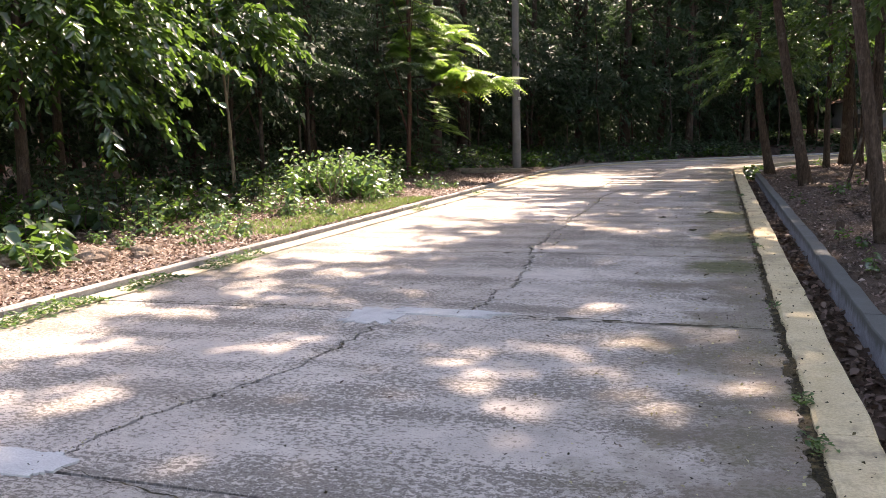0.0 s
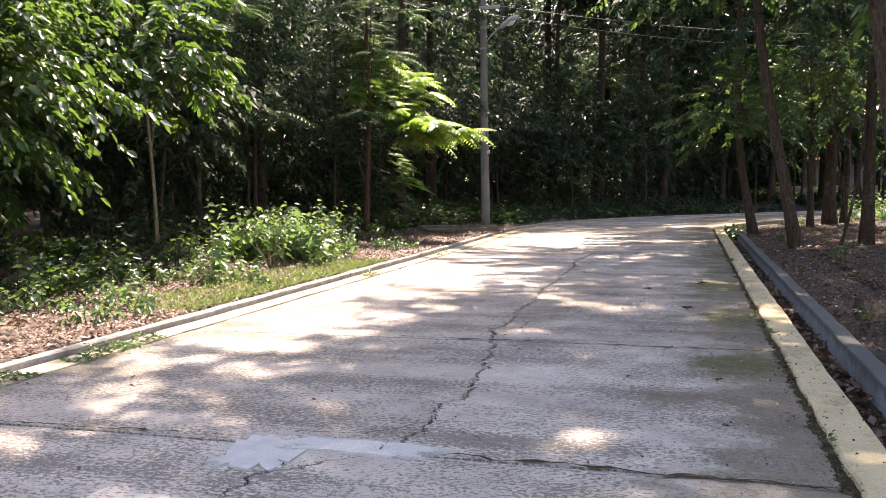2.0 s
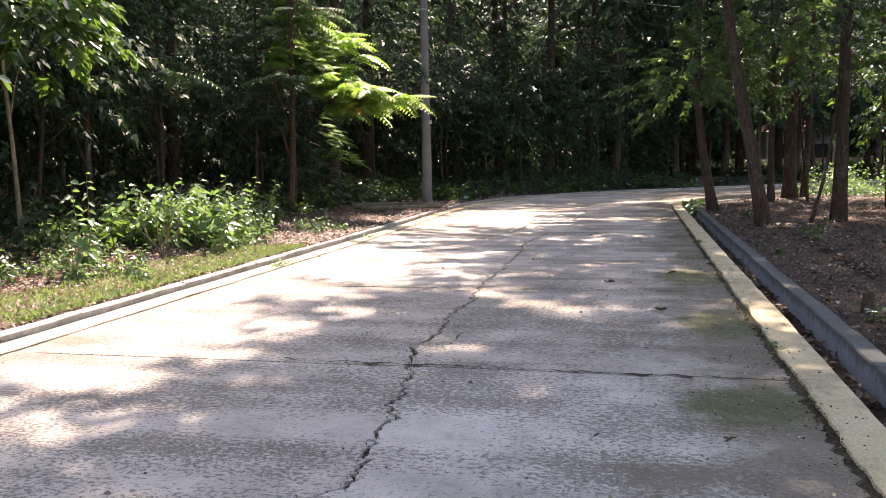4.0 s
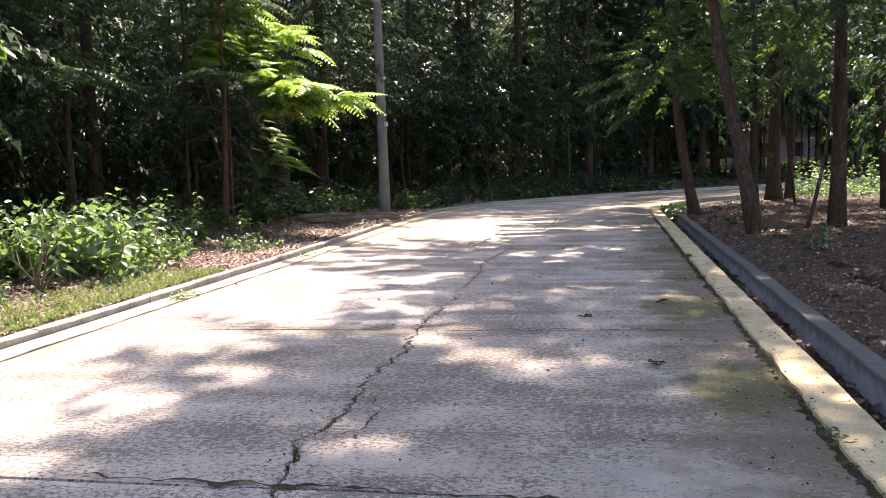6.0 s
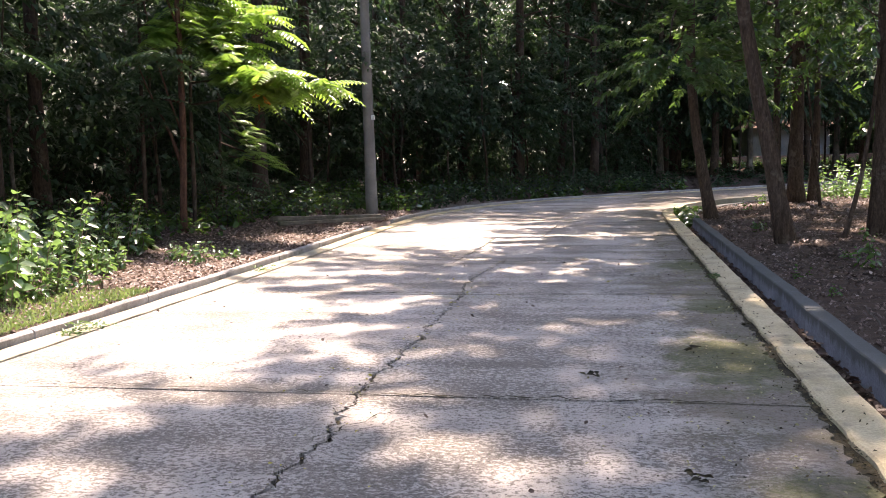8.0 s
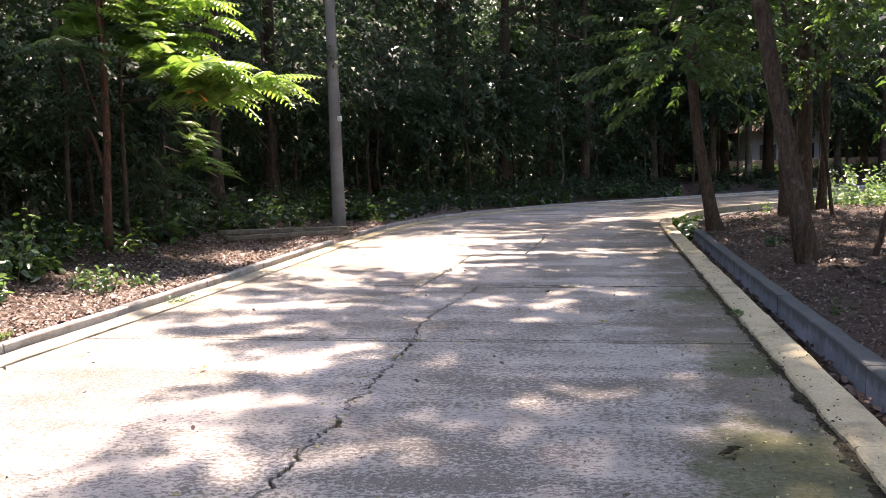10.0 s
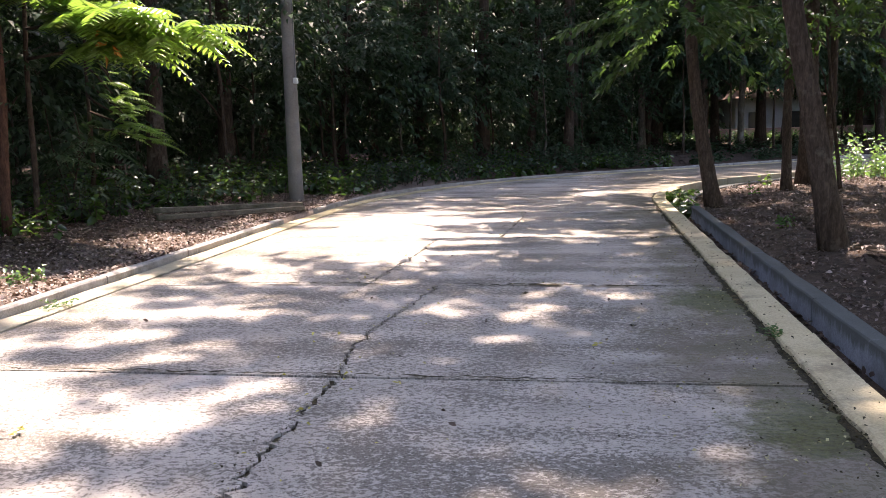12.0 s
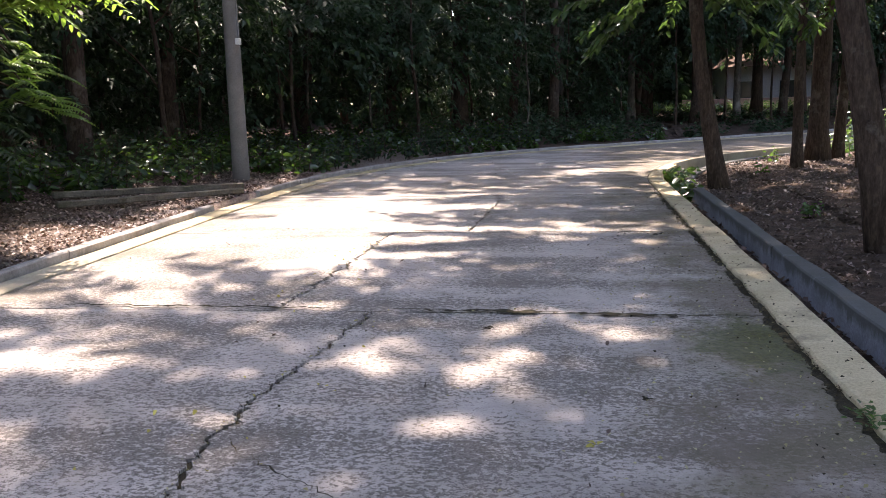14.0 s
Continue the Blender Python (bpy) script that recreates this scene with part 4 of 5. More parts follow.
# --- far woods that close the view
def far_woods():
    r = np.random.default_rng(77)
    n = 15500
    front = np.arange(n) < 13500
    a = np.where(front, r.uniform(0.75, 2.7, n), r.uniform(0, 2 * math.pi, n))
    d = np.where(front, r.uniform(44, 74, n), r.uniform(44, 70, n))
    o = np.stack([-3 + d * np.cos(a), 18 + d * np.sin(a), 17 * r.random(n) ** 1.25 + 0.1], axis=1)
    gap = ((np.abs(a - 1.335) < 0.14) & (o[:, 1] < 72.5)) | ((o[:, 1] > 69) & (o[:, 1] < 87.5) & (np.abs(o[:, 0] - 11.7) < 4) & (o[:, 2] < 6))
    o = o[~gap]
    w = unit(r.normal(0, 1, o.shape))
    b, dd, u, L = sprays(r, o, w, 12, 1.6, 0.75, 0.3)
    back = np.stack([r.uniform(-4, 30, 3000), r.uniform(88.5, 98, 3000), 15 * r.random(3000) ** 1.3], axis=1)
    more = sprays(r, back, unit(r.normal(0, 1, back.shape)), 12, 1.6, 0.8, 0.3)
    b, dd, u, L = (np.concatenate(q) for q in zip((b, dd, u, L), more))
    return leaves("far_woods", b, dd, u, L, 0.55, simple=True)


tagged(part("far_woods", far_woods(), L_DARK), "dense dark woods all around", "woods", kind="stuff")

# ---------------------------------------------------------------- undergrowth
def herb(name, seed, stems, height, spread, leaf, ratio, material, per=14, lean=0.35):
    """A bushy herb: many stems, each with leaves up its whole length."""
    r = np.random.default_rng(seed)
    root = new(name)
    bm = bmesh.new()
    B, D, U, L = [], [], [], []
    for k in range(stems):
        a, q = r.uniform(0, 2 * math.pi), spread * math.sqrt(r.random())
        p0 = Vector((math.cos(a) * q, math.sin(a) * q, -0.03))
        h = height * r.uniform(0.5, 1.1)
        p1 = p0 + Vector((math.cos(a) * lean * h * r.random(), math.sin(a) * lean * h * r.random(), h))
        pts = bent(p0, p1, 4, 0.07, seed + k)
        tube(bm, pts, [0.008, 0.007, 0.006, 0.004, 0.002], 4)
        for j in range(per):
            s = 0.15 + 0.85 * (j + r.random()) / per
            i = min(3, int(s * 4))
            o = pts[i].lerp(pts[i + 1], s * 4 - i)
            b = j * 2.4 + r.random()
            B.append(o)
            D.append((math.cos(b), math.sin(b), 0.25 - 0.9 * r.random()))
            U.append((r.normal(0, 0.55), r.normal(0, 0.55), 1))
            L.append(leaf * r.uniform(0.6, 1.2) * (1.1 - 0.4 * s))
    tagged(part("stem", bm, B_STEM if material is L_FRESH else B_BROWN, root), kind="stuff")
    part("foliage", leaves("foliage", np.array(B), np.array(D), np.array(U), np.array(L), ratio), material, root)
    return root


fresh = [lambda: herb("bush", 61, 20, 1.05, 0.55, 0.20, 0.62, L_FRESH, 12), lambda: herb("bush", 62, 18, 0.85, 0.55, 0.21, 0.62, L_FRESH, 12),
         lambda: herb("bush", 63, 12, 1.25, 0.35, 0.18, 0.55, L_FRESH, 15)]
spots = [(-7.55, 16.8, 1.05, 10), (-7.95, 17.3, 1.05, 80), (-7.45, 17.6, 0.85, 200), (-8.35, 16.7, 0.9, 140), (-8.4, 18.1, 1.0, 30), (-7.9, 18.6, 0.85, 60), (-8.6, 19.6, 0.85, 250), (-7.6, 19.3, 0.6, 300), (-8.2, 20.6, 0.75, 20)]
grow(fresh, spots, "sunlit leafy green bush at the edge of the wood", "bush", "verge bushes")
dark = [lambda: herb("undergrowth_plant", 64, 12, 0.55, 0.5, 0.20, 0.55, L_BROAD, 9), lambda: herb("undergrowth_plant", 65, 14, 0.7, 0.6, 0.17, 0.55, L_DARK, 10),
        lambda: herb("undergrowth_plant", 66, 10, 0.42, 0.5, 0.22, 0.6, L_BROAD, 8)]
verge = lambda x, y: (2.6 if y < 33 else 1.0) < outside(-1, x, y) < 6.0 and 4 < y < 45 and x < 8
grow(dark, scatter(12, 185, verge, 0.7, 40000), "broad-leaved undergrowth plant in the forest shade", "plant", "undergrowth plants")
grow([lambda: herb("undergrowth_plant", 78, 11, 0.6, 0.5, 0.2, 0.6, L_BROAD, 9), lambda: herb("undergrowth_plant", 79, 12, 0.42, 0.55, 0.18, 0.6, L_DARK, 8)],
     scatter(16, 28, lambda x, y: -11 < x < -6.4 and 27.5 < y < 38 and outside(-1, x, y) > 1.0 and not (x > -8.6 and y < 29.8), 0.6, 60000), "broad-leaved green plant round the lamp post", "plant", "undergrowth plants")
grow([lambda: herb("undergrowth_plant", 69, 12, 0.5, 0.5, 0.2, 0.55, L_DARK, 9)], scatter(14, 60, lambda x, y: -3 < x < 16 and 0.9 < outside(-1, x, y) < 9 and y < 62, 0.9, 40000), "dark undergrowth plant at the outside of the bend", "plant", "undergrowth plants")
grow([lambda: herb("weed", 67, 9, 0.28, 0.22, 0.10, 0.55, L_FRESH, 7), lambda: herb("weed", 68, 7, 0.4, 0.2, 0.13, 0.5, L_FRESH, 6)],
     scatter(13, 88, lambda x, y: 0.75 + 1.1 * abs(math.sin(y * 0.9)) < outside(-1, x, y) < 3.6 and 4 < y < 21.5, 0.32, 60000), "small green weed on the litter-strewn verge", "weed", "verge weeds")


grow([lambda: herb("clearing_plant", 74, 14, 0.6, 0.6, 0.16, 0.55, L_FRESH, 9), lambda: herb("clearing_plant", 76, 10, 1.1, 0.5, 0.17, 0.55, L_FRESH, 14), lambda: herb("clearing_plant", 77, 12, 0.45, 0.6, 0.15, 0.55, L_FRESH, 9)],
     scatter(15, 26, lambda x, y: 4.9 < x < 10.5 and 35.5 < y < 43 and outside(1, x, y) > 1.2 and y > 36.8, 0.75, 60000), "bright green plant in a sunny gap inside the bend", "plant", "clearing plants")
for x, y, leaf_len, h, a in [(-7.5, 7.9, 0.34, 0.5, 0), (-7.9, 8.6, 0.3, 0.55, 70), (-8.1, 7.2, 0.32, 0.5, 140), (-8.4, 9.6, 0.28, 0.5, 220)]:
    w = herb("broad_leaved_plant", 140 + int(a), 7, h, 0.28, leaf_len, 0.55, L_BROAD, 6)
    put(w, True, x, y, a)
    tagged(w, "low plant with very large glossy leaves on the verge", "plant", "large-leaved plants")
w = herb("tall_herb", 150, 3, 1.35, 0.08, 0.17, 0.55, L_FRESH, 20, 0.12)
put(w, True, -7.35, 13.75)
tagged(w, "tall slender herb with bright green leaves up its stem", "herb")

# --- a leggy bare shrub beside the bushes
def dry_shrub(x, y):
    r = np.random.default_rng(71)
    bm = bmesh.new()
    B = []
    for k in range(9):
        a = k * 0.7
        p1 = (math.cos(a) * 0.45, math.sin(a) * 0.45, r.uniform(0.7, 1.25))
        pts = bent((0, 0, -0.05), p1, 5, 0.16, k)
        tube(bm, pts, [0.013, 0.012, 0.01, 0.008, 0.005, 0.003], 5)
        B += [pts[5], pts[4], pts[3].lerp(pts[4], 0.5)] * 3
    root = new("leggy_shrub")
    tagged(part("stem", bm, B_STEM, root), kind="stuff")
    n = len(B)
    part("foliage", leaves("foliage", np.array(B) + r.normal(0, 0.05, (n, 3)), r.normal(0, 1, (n, 3)), r.normal(0, 0.3, (n, 3)) + [0, 0, 1], r.uniform(0.06, 0.13, n), 0.6), L_FRESH, root)
    put(root, True, x, y)
    tagged(root, "leggy half-bare shrub with pale twisted stems", "shrub")


dry_shrub(-7.6, 16.0)


# --- stuff that nobody could count
def strew(name, seed, n, area, size, material, label, category, flat=0.25, z=None, ratio=0.55, upright=False, simple=False):
    """Leaves or blades lying about in an area."""
    r = np.random.default_rng(seed)
    B = []
    for _ in range(n * 6):
        if len(B) >= n:
            break
        x, y = area(r)
        if x is None:
            continue
        B.append((x, y, (ground_z(x, y) if z is None else z) + r.uniform(0.008, 0.035)))
    B = np.array(B)
    k = len(B)
    a = r.uniform(0, 2 * math.pi, k)
    d = np.stack([np.cos(a), np.sin(a), r.normal(0, flat, k) if not upright else r.uniform(0.8, 2.4, k)], axis=1)
    u = np.array([0, 0, 1.0]) + r.normal(0, 0.4, (k, 3))
    me = leaves(name, B, d, u, size * r.uniform(0.5, 1.3, k), ratio, 0.22, r.uniform(-0.1, 0.25), simple)
    return tagged(part(name, me, material), label, category, kind="stuff")


def verge_l(o0, o1, y0, y1, power=1.0):
    def pick(r):
        y = r.uniform(y0, y1)
        return left_x(y) - (o0 + (o1 - o0) * r.random() ** power), y
    return pick


def bank_r(o0, o1, y0, y1, power=1.0):
    def pick(r):
        x, y = r.uniform(0.9, 9), r.uniform(y0, y1)
        o = outside(1, x, y)
        return (x, y) if o0 < o < o1 and r.random() < power ** (o - o0) else (None, None)
    return pick


strew("leaf_litter", 183, 17000, verge_l(0.47, 5.0, 2, 33, 1.4), 0.075, L_DRY, "brown dry leaves lying on the verge", "leaf litter", simple=True)
strew("leaf_litter", 81, 25000, verge_l(0.47, 5.0, 2, 33, 1.6), 0.058, L_TAN, "sun-bleached dry leaves lying thick on the verge", "leaf litter", simple=True)
strew("leaf_litter", 82, 20000, bank_r(0.88, 8, 3, 44, 0.85), 0.062, L_DRY, "dry brown leaves lying on the wooded bank", "leaf litter", simple=True)
strew("leaf_litter", 182, 1200, bank_r(0.95, 7, 4, 40, 0.85), 0.07, L_TAN, "bleached leaves among the brown litter of the bank", "leaf litter", simple=True)
strew("drain_leaves", 83, 2600, lambda r: (lambda y: (right_x(y) + r.uniform(0.33, 0.69), y))(r.uniform(2, 31)), 0.085, L_DRY, "dry leaves filling the drain", "leaf litter", 0.5, -0.325)
strew("road_leaves", 84, 260, lambda r: (lambda y: (r.uniform(left_x(y), right_x(y)), y))(r.uniform(2, 40)), 0.04, L_DRY, "scattered dead leaves on the road", "leaf litter", 0.3, 0.0)
strew("yellow_leaves", 85, 130, lambda r: (lambda y: (crack_x(y) + r.normal(0, 0.22), y))(r.uniform(10, 26)), 0.028, L_YELLOW, "tiny yellow leaves along the crack", "leaf litter", 0.3, 0.0)
for name, k, n, m, s in (("crack_crumbs", 87, 500, M_FILL, 0.010), ("crack_crumbs", 88, 420, L_DRY, 0.014), ("crack_crumbs", 89, 420, L_HUSK, 0.014)):
    strew(name, k, n, lambda r: (lambda y: (crack_x(y) + r.normal(0, 0.022) * r.uniform(0.3, 1.8), y))(r.uniform(3, 29)), s, m, "crumbs and leaf bits caught in the crack", "crumbs", 0.5, -0.006, 0.7, simple=True)
strew("seed_husks", 180, 1500, lambda r: (lambda y: (right_x(y) - 0.03 - abs(r.normal(0, 0.75)), y))(r.uniform(2.5, 26)), 0.021, L_HUSK, "tiny pale seed husks scattered on the road", "seed husks", 0.4, -0.002, 0.7, simple=True)
strew("edging_crumbs", 181, 330, lambda r: (lambda y: (right_x(y) + 0.03 + 0.27 * r.random() ** 1.6, y))(r.uniform(2.5, 28)), 0.022, M_FILL, "dark crumbs and leaf bits lying on the yellow edging", "crumbs", 0.4, 0.012, 0.6, simple=True)
strew("grass", 86, 4200, verge_l(0.46, 1.6, 11.0, 18.0, 1.7), 0.07, L_GRASS, "thin short grass on the sunny verge", "grass", 0.3, None, 0.2, True)


def tuft(seed, n, y0, y1):
    r = np.random.default_rng(seed)
    y = r.uniform(y0, y1, n)
    x = np.array([left_x(v) for v in y]) - r.normal(0.06, 0.08, n)
    b = np.stack([x, y, np.full(n, 0.0)], axis=1)
    h = r.uniform(0, 0.09, n) * np.sin(np.pi * (y - y0) / (y1 - y0))
    b[:, 2] += h + 0.012
    a = r.uniform(0, 2 * math.pi, n)
    d = np.stack([np.cos(a), np.sin(a), r.uniform(-0.1, 0.9, n)], axis=1)
    return leaves("weed_tuft", b, d, np.array([0, 0, 1.0]) + r.normal(0, 0.3, (n, 3)), r.uniform(0.03, 0.07, n), 0.45)


for k, (a, b, n) in enumerate([(5.4, 6.7, 420), (7.1, 8.0, 240), (8.5, 9.4, 280), (9.2, 9.8, 110), (15.8, 16.3, 110), (20.2, 20.5, 50)]):
    tagged(part("weed_tuft", tuft(90 + k, n, a, b), L_MID), "mat of small weeds rooted in the road's edge joint", "weed", "edge weeds", "stuff")

def edge_moss(seed, n):
    """Tiny moss leaves in the ragged joint between slabs and edging."""
    r = np.random.default_rng(seed)
    y = r.uniform(2, 31, n)
    keep = np.array([noise.noise(Vector((v * 1.1, 9, 9))) for v in y]) + r.normal(0, 0.25, n) > -0.05
    y = y[keep]
    k = len(y)
    x = np.array([right_x(v) for v in y]) - np.abs(r.normal(0.0, 0.05, k)) + 0.02
    p = np.stack([x, y, r.uniform(-0.02, 0.010, k)], axis=1)
    a = r.uniform(0, 2 * math.pi, k)
    d = np.stack([np.cos(a), np.sin(a), r.uniform(0, 0.5, k)], axis=1)
    return leaves("edge_moss", p, d, np.array([0, 0, 1.0]) + r.normal(0, 0.3, (k, 3)), r.uniform(0.008, 0.028, k), 0.6, simple=True)


tagged(part("edge_moss", edge_moss(97, 5200), M_MOSS), "dark moss and crumbs along the road's ragged edge", "moss", kind="stuff")


def grit(seed, n):
    """Loose dark crumbs on the road, thicker towards its right edge and along the crack."""
    r = np.random.default_rng(seed)
    y = r.uniform(2.5, 32, n)
    pick = r.random(n)
    x = np.where(pick < 0.6, np.array([right_x(v) for v in y]) - np.abs(r.normal(0, 0.55, n)),
                 np.where(pick < 0.8, np.array([crack_x(v) for v in y]) + r.normal(0, 0.12, n), r.uniform(-5.6, 0.3, n)))
    p = np.stack([x, y, np.full(n, 0.012)], axis=1)
    a = r.uniform(0, 2 * math.pi, n)
    d = np.stack([np.cos(a), np.sin(a), r.normal(0, 0.4, n)], axis=1)
    return leaves("grit", p, d, r.normal(0, 1, (n, 3)), r.uniform(0.006, 0.022, n), 0.7, simple=True)


tagged(part("grit", grit(98, 1500), M_FILL), "loose dark crumbs and seed husks on the road", "grit", kind="stuff")
for k, (a, n) in enumerate([(4.9, 40), (4.2, 60), (7.5, 25), (19.6, 60), (11.3, 30)]):
    r = np.random.default_rng(130 + k)
    p = np.stack([right_x(a) + r.normal(0.0, 0.03, n), a + r.normal(0, 0.07, n), r.uniform(0.005, 0.05, n)], axis=1)
    q = r.uniform(0, 2 * math.pi, n)
    me = leaves("edge_weed", p, np.stack([np.cos(q), np.sin(q), r.uniform(0.1, 0.9, n)], axis=1), np.array([0, 0, 1.0]) + r.normal(0, 0.3, (n, 3)), r.uniform(0.02, 0.05, n), 0.45)
    tagged(part("edge_weed", me, L_MID), "small weed sprouting from the road's edge joint", "weed", "edge weeds", "stuff")

# --- leafy weed in the drain's mouth
w = herb("drain_weed", 72, 9, 0.4, 0.28, 0.22, 0.6, L_BROAD, 6)
w.matrix_basis = pose(0.78, 30.9, -0.3)
tagged(w, "broad-leaved weed growing out of the drain", "weed")
for k, (x, y, s) in enumerate([(0.72, 31.5, 1.0), (0.9, 32.2, 1.1), (1.05, 33.2, 0.9), (1.45, 34.2, 0.8)]):
    w = herb("drain_weed", 170 + k, 8, 0.42, 0.22, 0.26, 0.6, L_MID, 6)
    w.matrix_basis = pose(x, y, -0.3, 0, 0, 80 * k) @ Matrix.Scale(s, 4)
    tagged(w, "broad-leaved weed growing out of the drain", "weed", "drain weeds")
w = herb("drain_weed", 73, 6, 0.3, 0.25, 0.2, 0.6, L_BROAD, 5)
w.matrix_basis = pose(1.0, 32.6, -0.3)
tagged(w, "broad-leaved weed growing out of the drain", "weed")
for k, (x, y, s) in enumerate([(2.4, 22.0, 0.5), (2.0, 27.2, 0.5), (3.3, 24.5, 0.6), (1.6, 10.2, 0.7), (1.9, 8.4, 0.9), (2.6, 33.4, 0.7), (3.4, 36.4, 0.8), (2.4, 36.8, 0.6), (2.4, 21.0, 0.8), (2.68, 22.4, 0.7), (1.9, 27.0, 0.8), (1.6, 13.2, 0.5), (1.75, 12.4, 0.5), (1.5, 19.0, 0.4), (1.45, 20.4, 0.4)]):
    w = herb("seedling", 110 + k, 4, 0.45, 0.15, 0.2, 0.5, L_BROAD, 5)
    put(w, True, x, y, 40 * k, s)
    tagged(w, "low green seedling among dead leaves", "seedling", "bank seedlings")



def fallen_leaf(x, y, size, turn, material, label):
    """One curled dead leaf lying on the road."""
    r = np.random.default_rng(int(1000 * size + 7 * turn) % 9973)
    k = 7
    p = np.stack([r.normal(0, 0.22, k) * size, r.normal(0, 0.16, k) * size, r.uniform(0.006, 0.02, k)], axis=1)
    q = r.uniform(0, 2 * math.pi, k)
    way = np.stack([np.cos(q), np.sin(q), r.uniform(-0.1, 0.35, k)], axis=1)
    me = leaves("fallen_leaf", p, way, np.array([0, 0, 1.0]) + r.normal(0, 0.35, (k, 3)), size * r.uniform(0.35, 0.7, k), 0.5, 0.3, 0.05)
    ob = part("fallen_leaf", me, material)
    ob.matrix_basis = pose(x, y, 0.008, 0, 0, turn)
    tagged(ob, label, "leaf", "fallen leaves on the road")


for x, y, s, t, m in [(-0.45, 12.9, 0.12, 20, M_FILL), (-0.23, 15.66, 0.13, 80, M_FILL), (-0.98, 14.78, 0.12, 150, M_FILL), (-0.63, 19.79, 0.06, 200, M_FILL),
                        (-0.13, 25.0, 0.10, 240, M_FILL), (-0.15, 7.7, 0.05, 10, M_FILL), (-0.17, 8.97, 0.05, 60, M_FILL), (-1.57, 21.1, 0.07, 90, M_FILL),
                        (-0.9, 19.2, 0.06, 130, L_YELLOW), (-3.9, 17.2, 0.07, 30, L_YELLOW), (-2.1, 18.2, 0.05, 0, L_YELLOW), (0.27, 16.64, 0.08, 300, M_FILL)]:
    fallen_leaf(x, y, s, t, m, "dark rotting leaf curled on the road" if m is M_FILL else "yellow fallen leaf on the road")

# ---------------------------------------------------------------- stones and beams on the verge
def stone(seed, x, y, sx, sy, sz):
    bm = bmesh.new()
    bmesh.ops.create_icosphere(bm, subdivisions=3, radius=1)
    for v in bm.verts:
        k = 1 + 0.35 * noise.noise(v.co * 1.1 + Vector((seed, 0, 0))) + 0.12 * noise.noise(v.co * 3 + Vector((seed, 3, 0)))
        v.co = Vector((v.co.x * sx * k, v.co.y * sy * k, v.co.z * sz * k))
    ob = part("stone", bm, M_ROCK)
    ob.matrix_basis = pose(x, y, ground_z(x, y) + sz * 0.35, 0, 0, seed * 50)
    tagged(ob, "rough brown field stone half sunk in leaf litter", "stone", "verge stones")


stone(1.0, -7.1, 8.35, 0.20, 0.14, 0.13)
stone(2.0, -6.85, 8.95, 0.15, 0.13, 0.12)
stone(3.0, -7.7, 7.6, 0.2, 0.2, 0.1)


def stump(x, y, r, h):
    """A sawn-off dark stump with a split, uneven top."""
    bm = bmesh.new()
    gz = ground_z(x, y)
    tube(bm, [(x, y, gz - 0.08), (x, y, gz + 0.04), (x + 0.01, y, gz + h * 0.6), (x + 0.015, y, gz + h)], [r * 1.35, r * 1.1, r, r * 0.96], 12, 0.3, 4)
    top = max(v.co.z for v in bm.verts)
    for v in bm.verts:
        if v.co.z > top - 0.03:
            v.co.z += 0.03 * noise.noise(v.co * 19)
    return tagged(part("stump", bm, B_BROWN), "short dark tree stump among fallen leaves", "stump")


def stick(x, y, length, turn, rise):
    """A fallen, slightly crooked dead twig."""
    gz = ground_z(x, y)
    a = radians(turn)
    end = (x + length * math.cos(a), y + length * math.sin(a), gz + rise)
    bm = tube(bmesh.new(), bent((x, y, gz + 0.012), end, 6, 0.05, turn), [0.011, 0.010, 0.009, 0.008, 0.007, 0.005, 0.003], 6, 0.2, turn)
    return tagged(part("stick", bm, B_GREY), "thin dead stick lying in the leaf litter", "stick", "fallen sticks")


stump(1.60, 13.75, 0.055, 0.2)
for x, y, length, turn, rise in ((1.55, 12.9, 0.5, 35, 0.03), (1.8, 15.6, 0.7, 160, 0.02), (2.2, 18.2, 0.6, 70, 0.05), (1.6, 21.3, 0.5, 120, 0.02), (2.9, 20.2, 0.8, 20, 0.06), (1.5, 17.1, 0.4, 95, 0.15), (-8.4, 24.9, 0.9, 15, 0.25), (-7.6, 22.6, 0.6, 140, 0.03), (-8.9, 12.4, 0.8, 60, 0.08)):
    stick(x, y, length, turn, rise)


def beam(x0, y0, x1, y1, w, h, lift=0.0):
    d = math.hypot(x1 - x0, y1 - y0)
    bm = block(bmesh.new(), -w / 2, w / 2, 0, d, 0, h, 0.015)
    bmesh.ops.subdivide_edges(bm, edges=[e for e in bm.edges if e.calc_length() > 1], cuts=14)
    for v in bm.verts:
        v.co += noise.noise_vector(v.co * 2.1 + Vector((x0, 0, 0))) * 0.012
    ob = part("old_beam", bm, M_BEAM)
    z0, z1 = ground_z(x0, y0), ground_z(x1, y1)
    ob.matrix_basis = pose(x0, y0, z0 - 0.01 + lift, math.degrees(math.atan2(z1 - z0, d)), 0, -math.degrees(math.atan2(x1 - x0, y1 - y0)))
    tagged(ob, "long old weathered beam lying on the forest floor", "beam", "old beams")


beam(-7.95, 26.35, -6.34, 28.95, 0.10, 0.09, 0.05)
beam(-8.38, 26.95, -6.62, 29.65, 0.10, 0.10, 0.06)

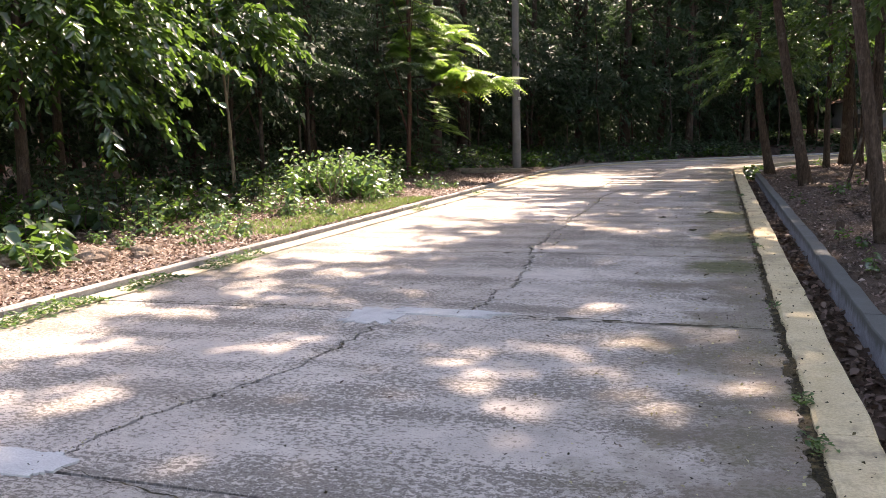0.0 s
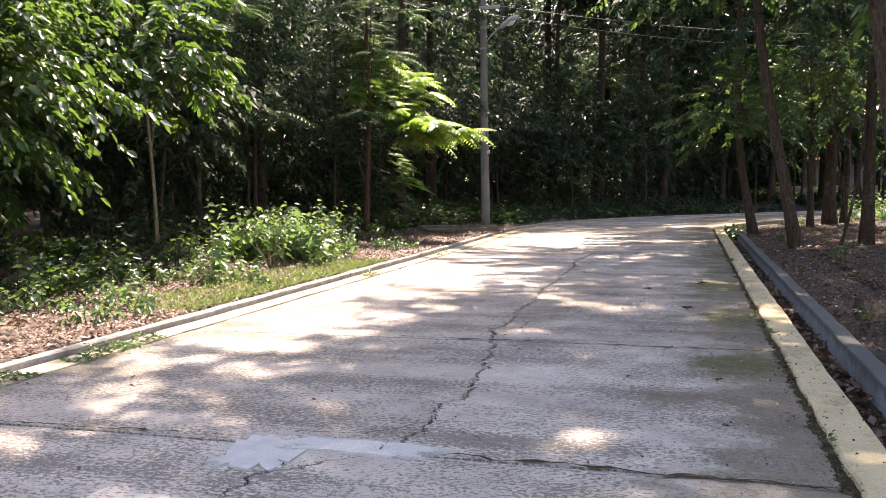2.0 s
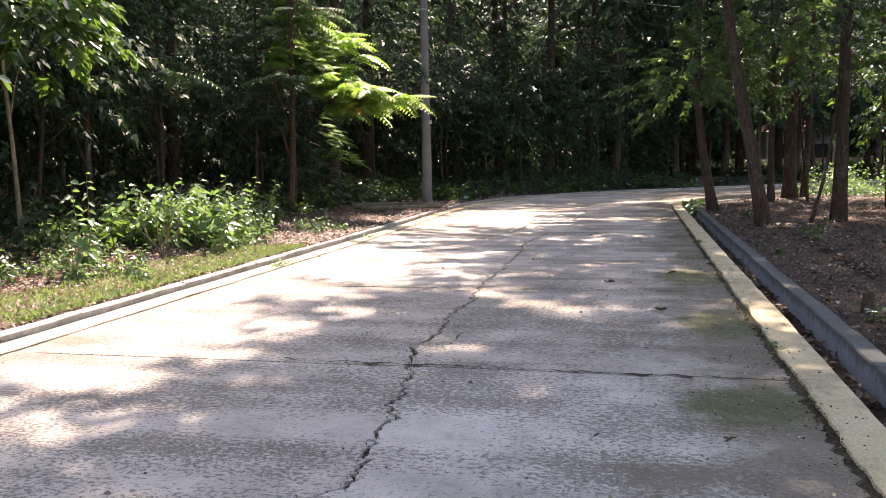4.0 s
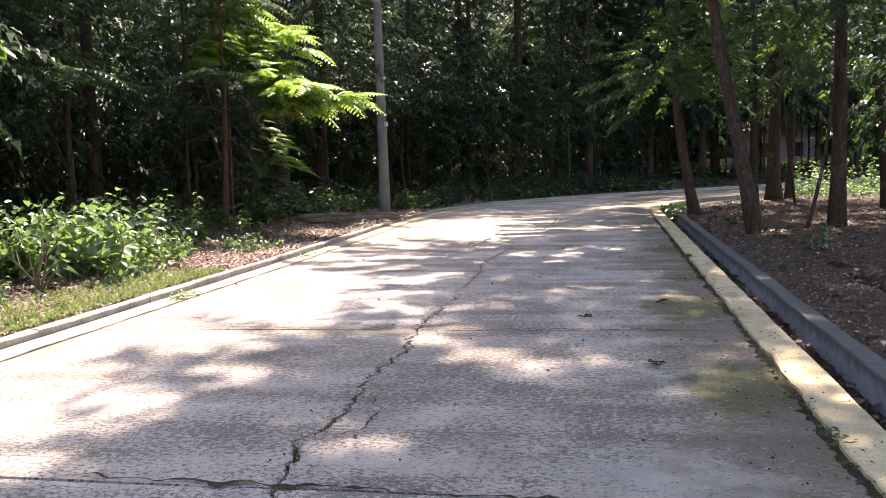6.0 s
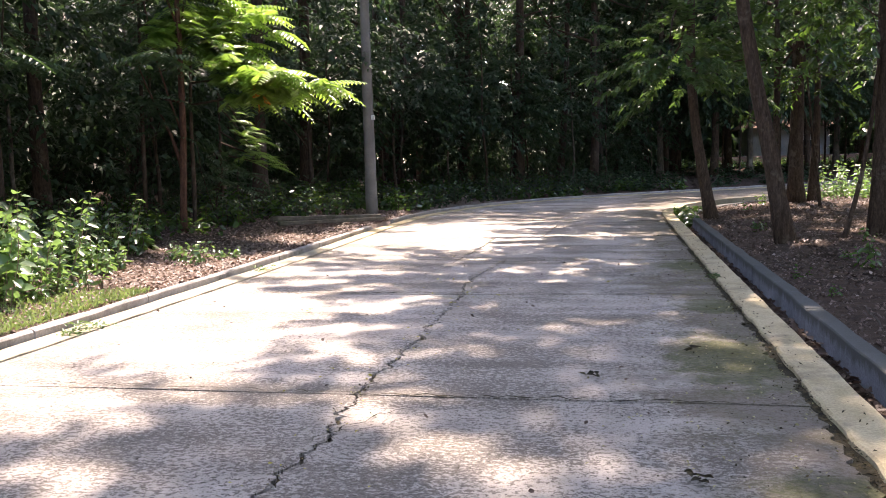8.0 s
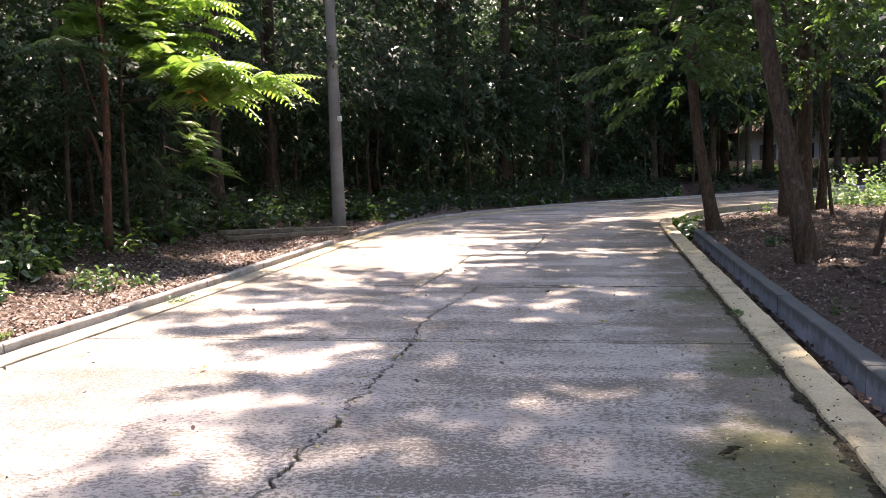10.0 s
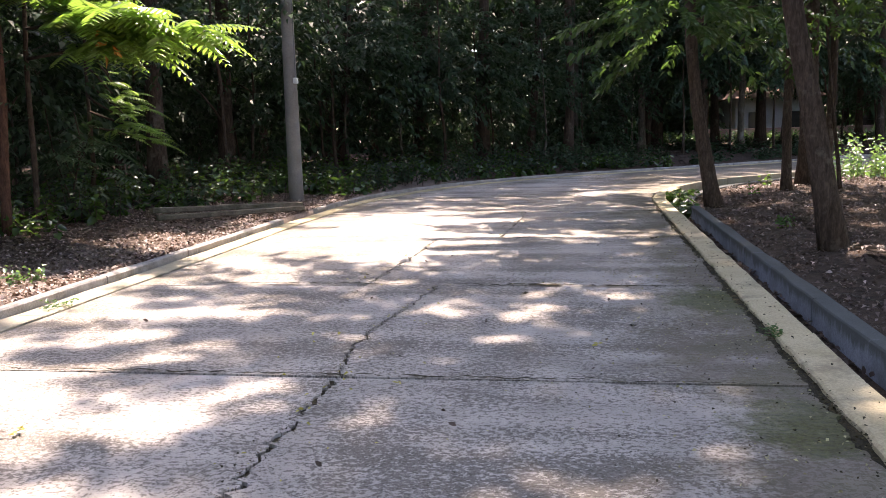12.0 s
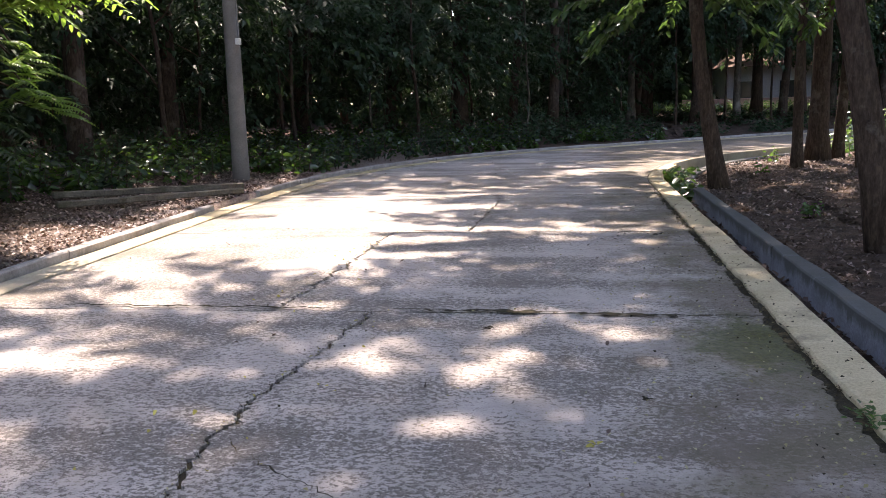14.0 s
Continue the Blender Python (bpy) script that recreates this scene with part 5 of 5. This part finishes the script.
# ---------------------------------------------------------------- lamp post and cables
PX, PY = -7.34, 31.4
pz = ground_z(PX, PY)
post = new("street_lamp")
n = 14
part("pole", tube(bmesh.new(), [(PX, PY, pz - 0.3 + (9.0) * i / n) for i in range(n + 1)], [0.165 - 0.075 * i / n for i in range(n + 1)], 20, 0.015), M_POLE, post, smooth=True)
bm = bmesh.new()
arm = [(PX + 0.05, PY - 0.05, 6.35), (PX + 0.28, PY - 0.05, 6.62), (PX + 0.55, PY - 0.06, 6.86), (PX + 0.78, PY - 0.07, 6.98)]
part("arm", tube(bm, arm, [0.022] * 4, 8), M_METAL, post)
bm = bmesh.new()
head_pts = [(PX + 0.62, PY - 0.07, 6.84), (PX + 0.72, PY - 0.07, 6.94), (PX + 0.95, PY - 0.08, 7.08), (PX + 1.18, PY - 0.09, 7.18), (PX + 1.25, PY - 0.09, 7.2)]
lamp_head = part("lamp_head", tube(bm, head_pts, [0.05, 0.085, 0.11, 0.09, 0.03], 10), M_METAL, post, smooth=True)
bm = bmesh.new()
part("lens", tube(bm, [(PX + 0.85, PY - 0.08, 6.93), (PX + 1.0, PY - 0.085, 7.0), (PX + 1.12, PY - 0.09, 7.07)], [0.05, 0.085, 0.04], 10), M_LENS, lamp_head, smooth=True)
bm = block(bmesh.new(), PX + 0.11, PX + 0.20, PY - 0.15, PY - 0.05, 2.62, 2.74, 0.01)
part("junction_box", bm, M_LENS, post, "small white junction box")
bm = bmesh.new()
part("conduit", tube(bm, [(PX + 0.155, PY - 0.1, 2.74), (PX + 0.15, PY - 0.1, 4.5), (PX + 0.14, PY - 0.09, 6.4)], [0.011] * 3, 6), M_WIRE, post)
for z in (6.2, 6.9):
    bm = bmesh.new()
    tube(bm, [(PX, PY, z - 0.03), (PX, PY, z + 0.03)], [0.125, 0.125], 20)
    part("band", bm, M_METAL, post)
bm = block(bmesh.new(), PX - 0.6, PX + 0.6, PY - 0.16, PY - 0.08, 7.5, 7.6, 0.008)
part("crossarm", bm, M_METAL, post)
tagged(post, "grey concrete street lamp pole beside the road", "street lamp")


def cable(a, b, sag, label):
    a, b = Vector(a), Vector(b)
    pts = [a.lerp(b, i / 24) - Vector((0, 0, sag * 4 * (i / 24) * (1 - i / 24))) for i in range(25)]
    ob = part("cable", tube(bmesh.new(), pts, [0.012] * 25, 5), M_WIRE)
    tagged(ob, label, "cable", "overhead cables")


cable((PX - 0.2, PY - 0.16, 7.05), (-14.5, 4.0, 8.6), 0.5, "thin overhead cable running into the trees")
cable((PX + 0.1, PY - 0.1, 7.35), (10.5, 52.0, 8.4), 0.5, "thin overhead cable strung from the lamp pole")
cable((PX + 0.5, PY - 0.1, 7.6), (11.5, 51.0, 8.9), 0.5, "thin overhead cable strung from the lamp pole")

# ---------------------------------------------------------------- house beyond the bend
house = new("house")
part("wall", block(bmesh.new(), 9.0, 14.5, 78, 86, -0.2, 3.2, 0.02), M_WHITE, house)
bm = bmesh.new()
v = [bm.verts.new(p) for p in ((8.4, 77.2, 3.2), (15.1, 77.2, 3.2), (15.1, 86.8, 3.2), (8.4, 86.8, 3.2), (10.6, 82, 5.0), (12.9, 82, 5.0))]
for f in ((0, 1, 5, 4), (1, 2, 5), (2, 3, 4, 5), (3, 0, 4), (3, 2, 1, 0)):
    bm.faces.new([v[i] for i in f])
part("roof", bm, M_ROOF, house)
for x in (9.8, 12.4):
    win = part("window", block(bmesh.new(), x, x + 1.3, 77.94, 78.0, 1.0, 2.3, 0.01), M_WHITE, house)
    part("pane", block(bmesh.new(), x + 0.08, x + 1.22, 77.90, 77.935, 1.08, 2.22, 0), M_GLASSY, win)
tagged(house, "white single-storey house seen beyond the trees", "house")
gw = part("garden_wall", block(bmesh.new(), 5.2, 26, 70.0, 70.2, -0.1, 1.15, 0.02), M_PINK)
tagged(gw, "low pinkish garden wall beyond the trees", "garden wall")
grow([lambda: herb("garden_shrub", 75, 26, 0.8, 0.8, 0.2, 0.55, L_FRESH)], [(2.5 + 1.1 * i, 67.6 + 0.6 * math.sin(i * 2.0), 0.85, 50 * i) for i in range(14)],
     "sunlit green garden shrub", "shrub", "garden shrubs")
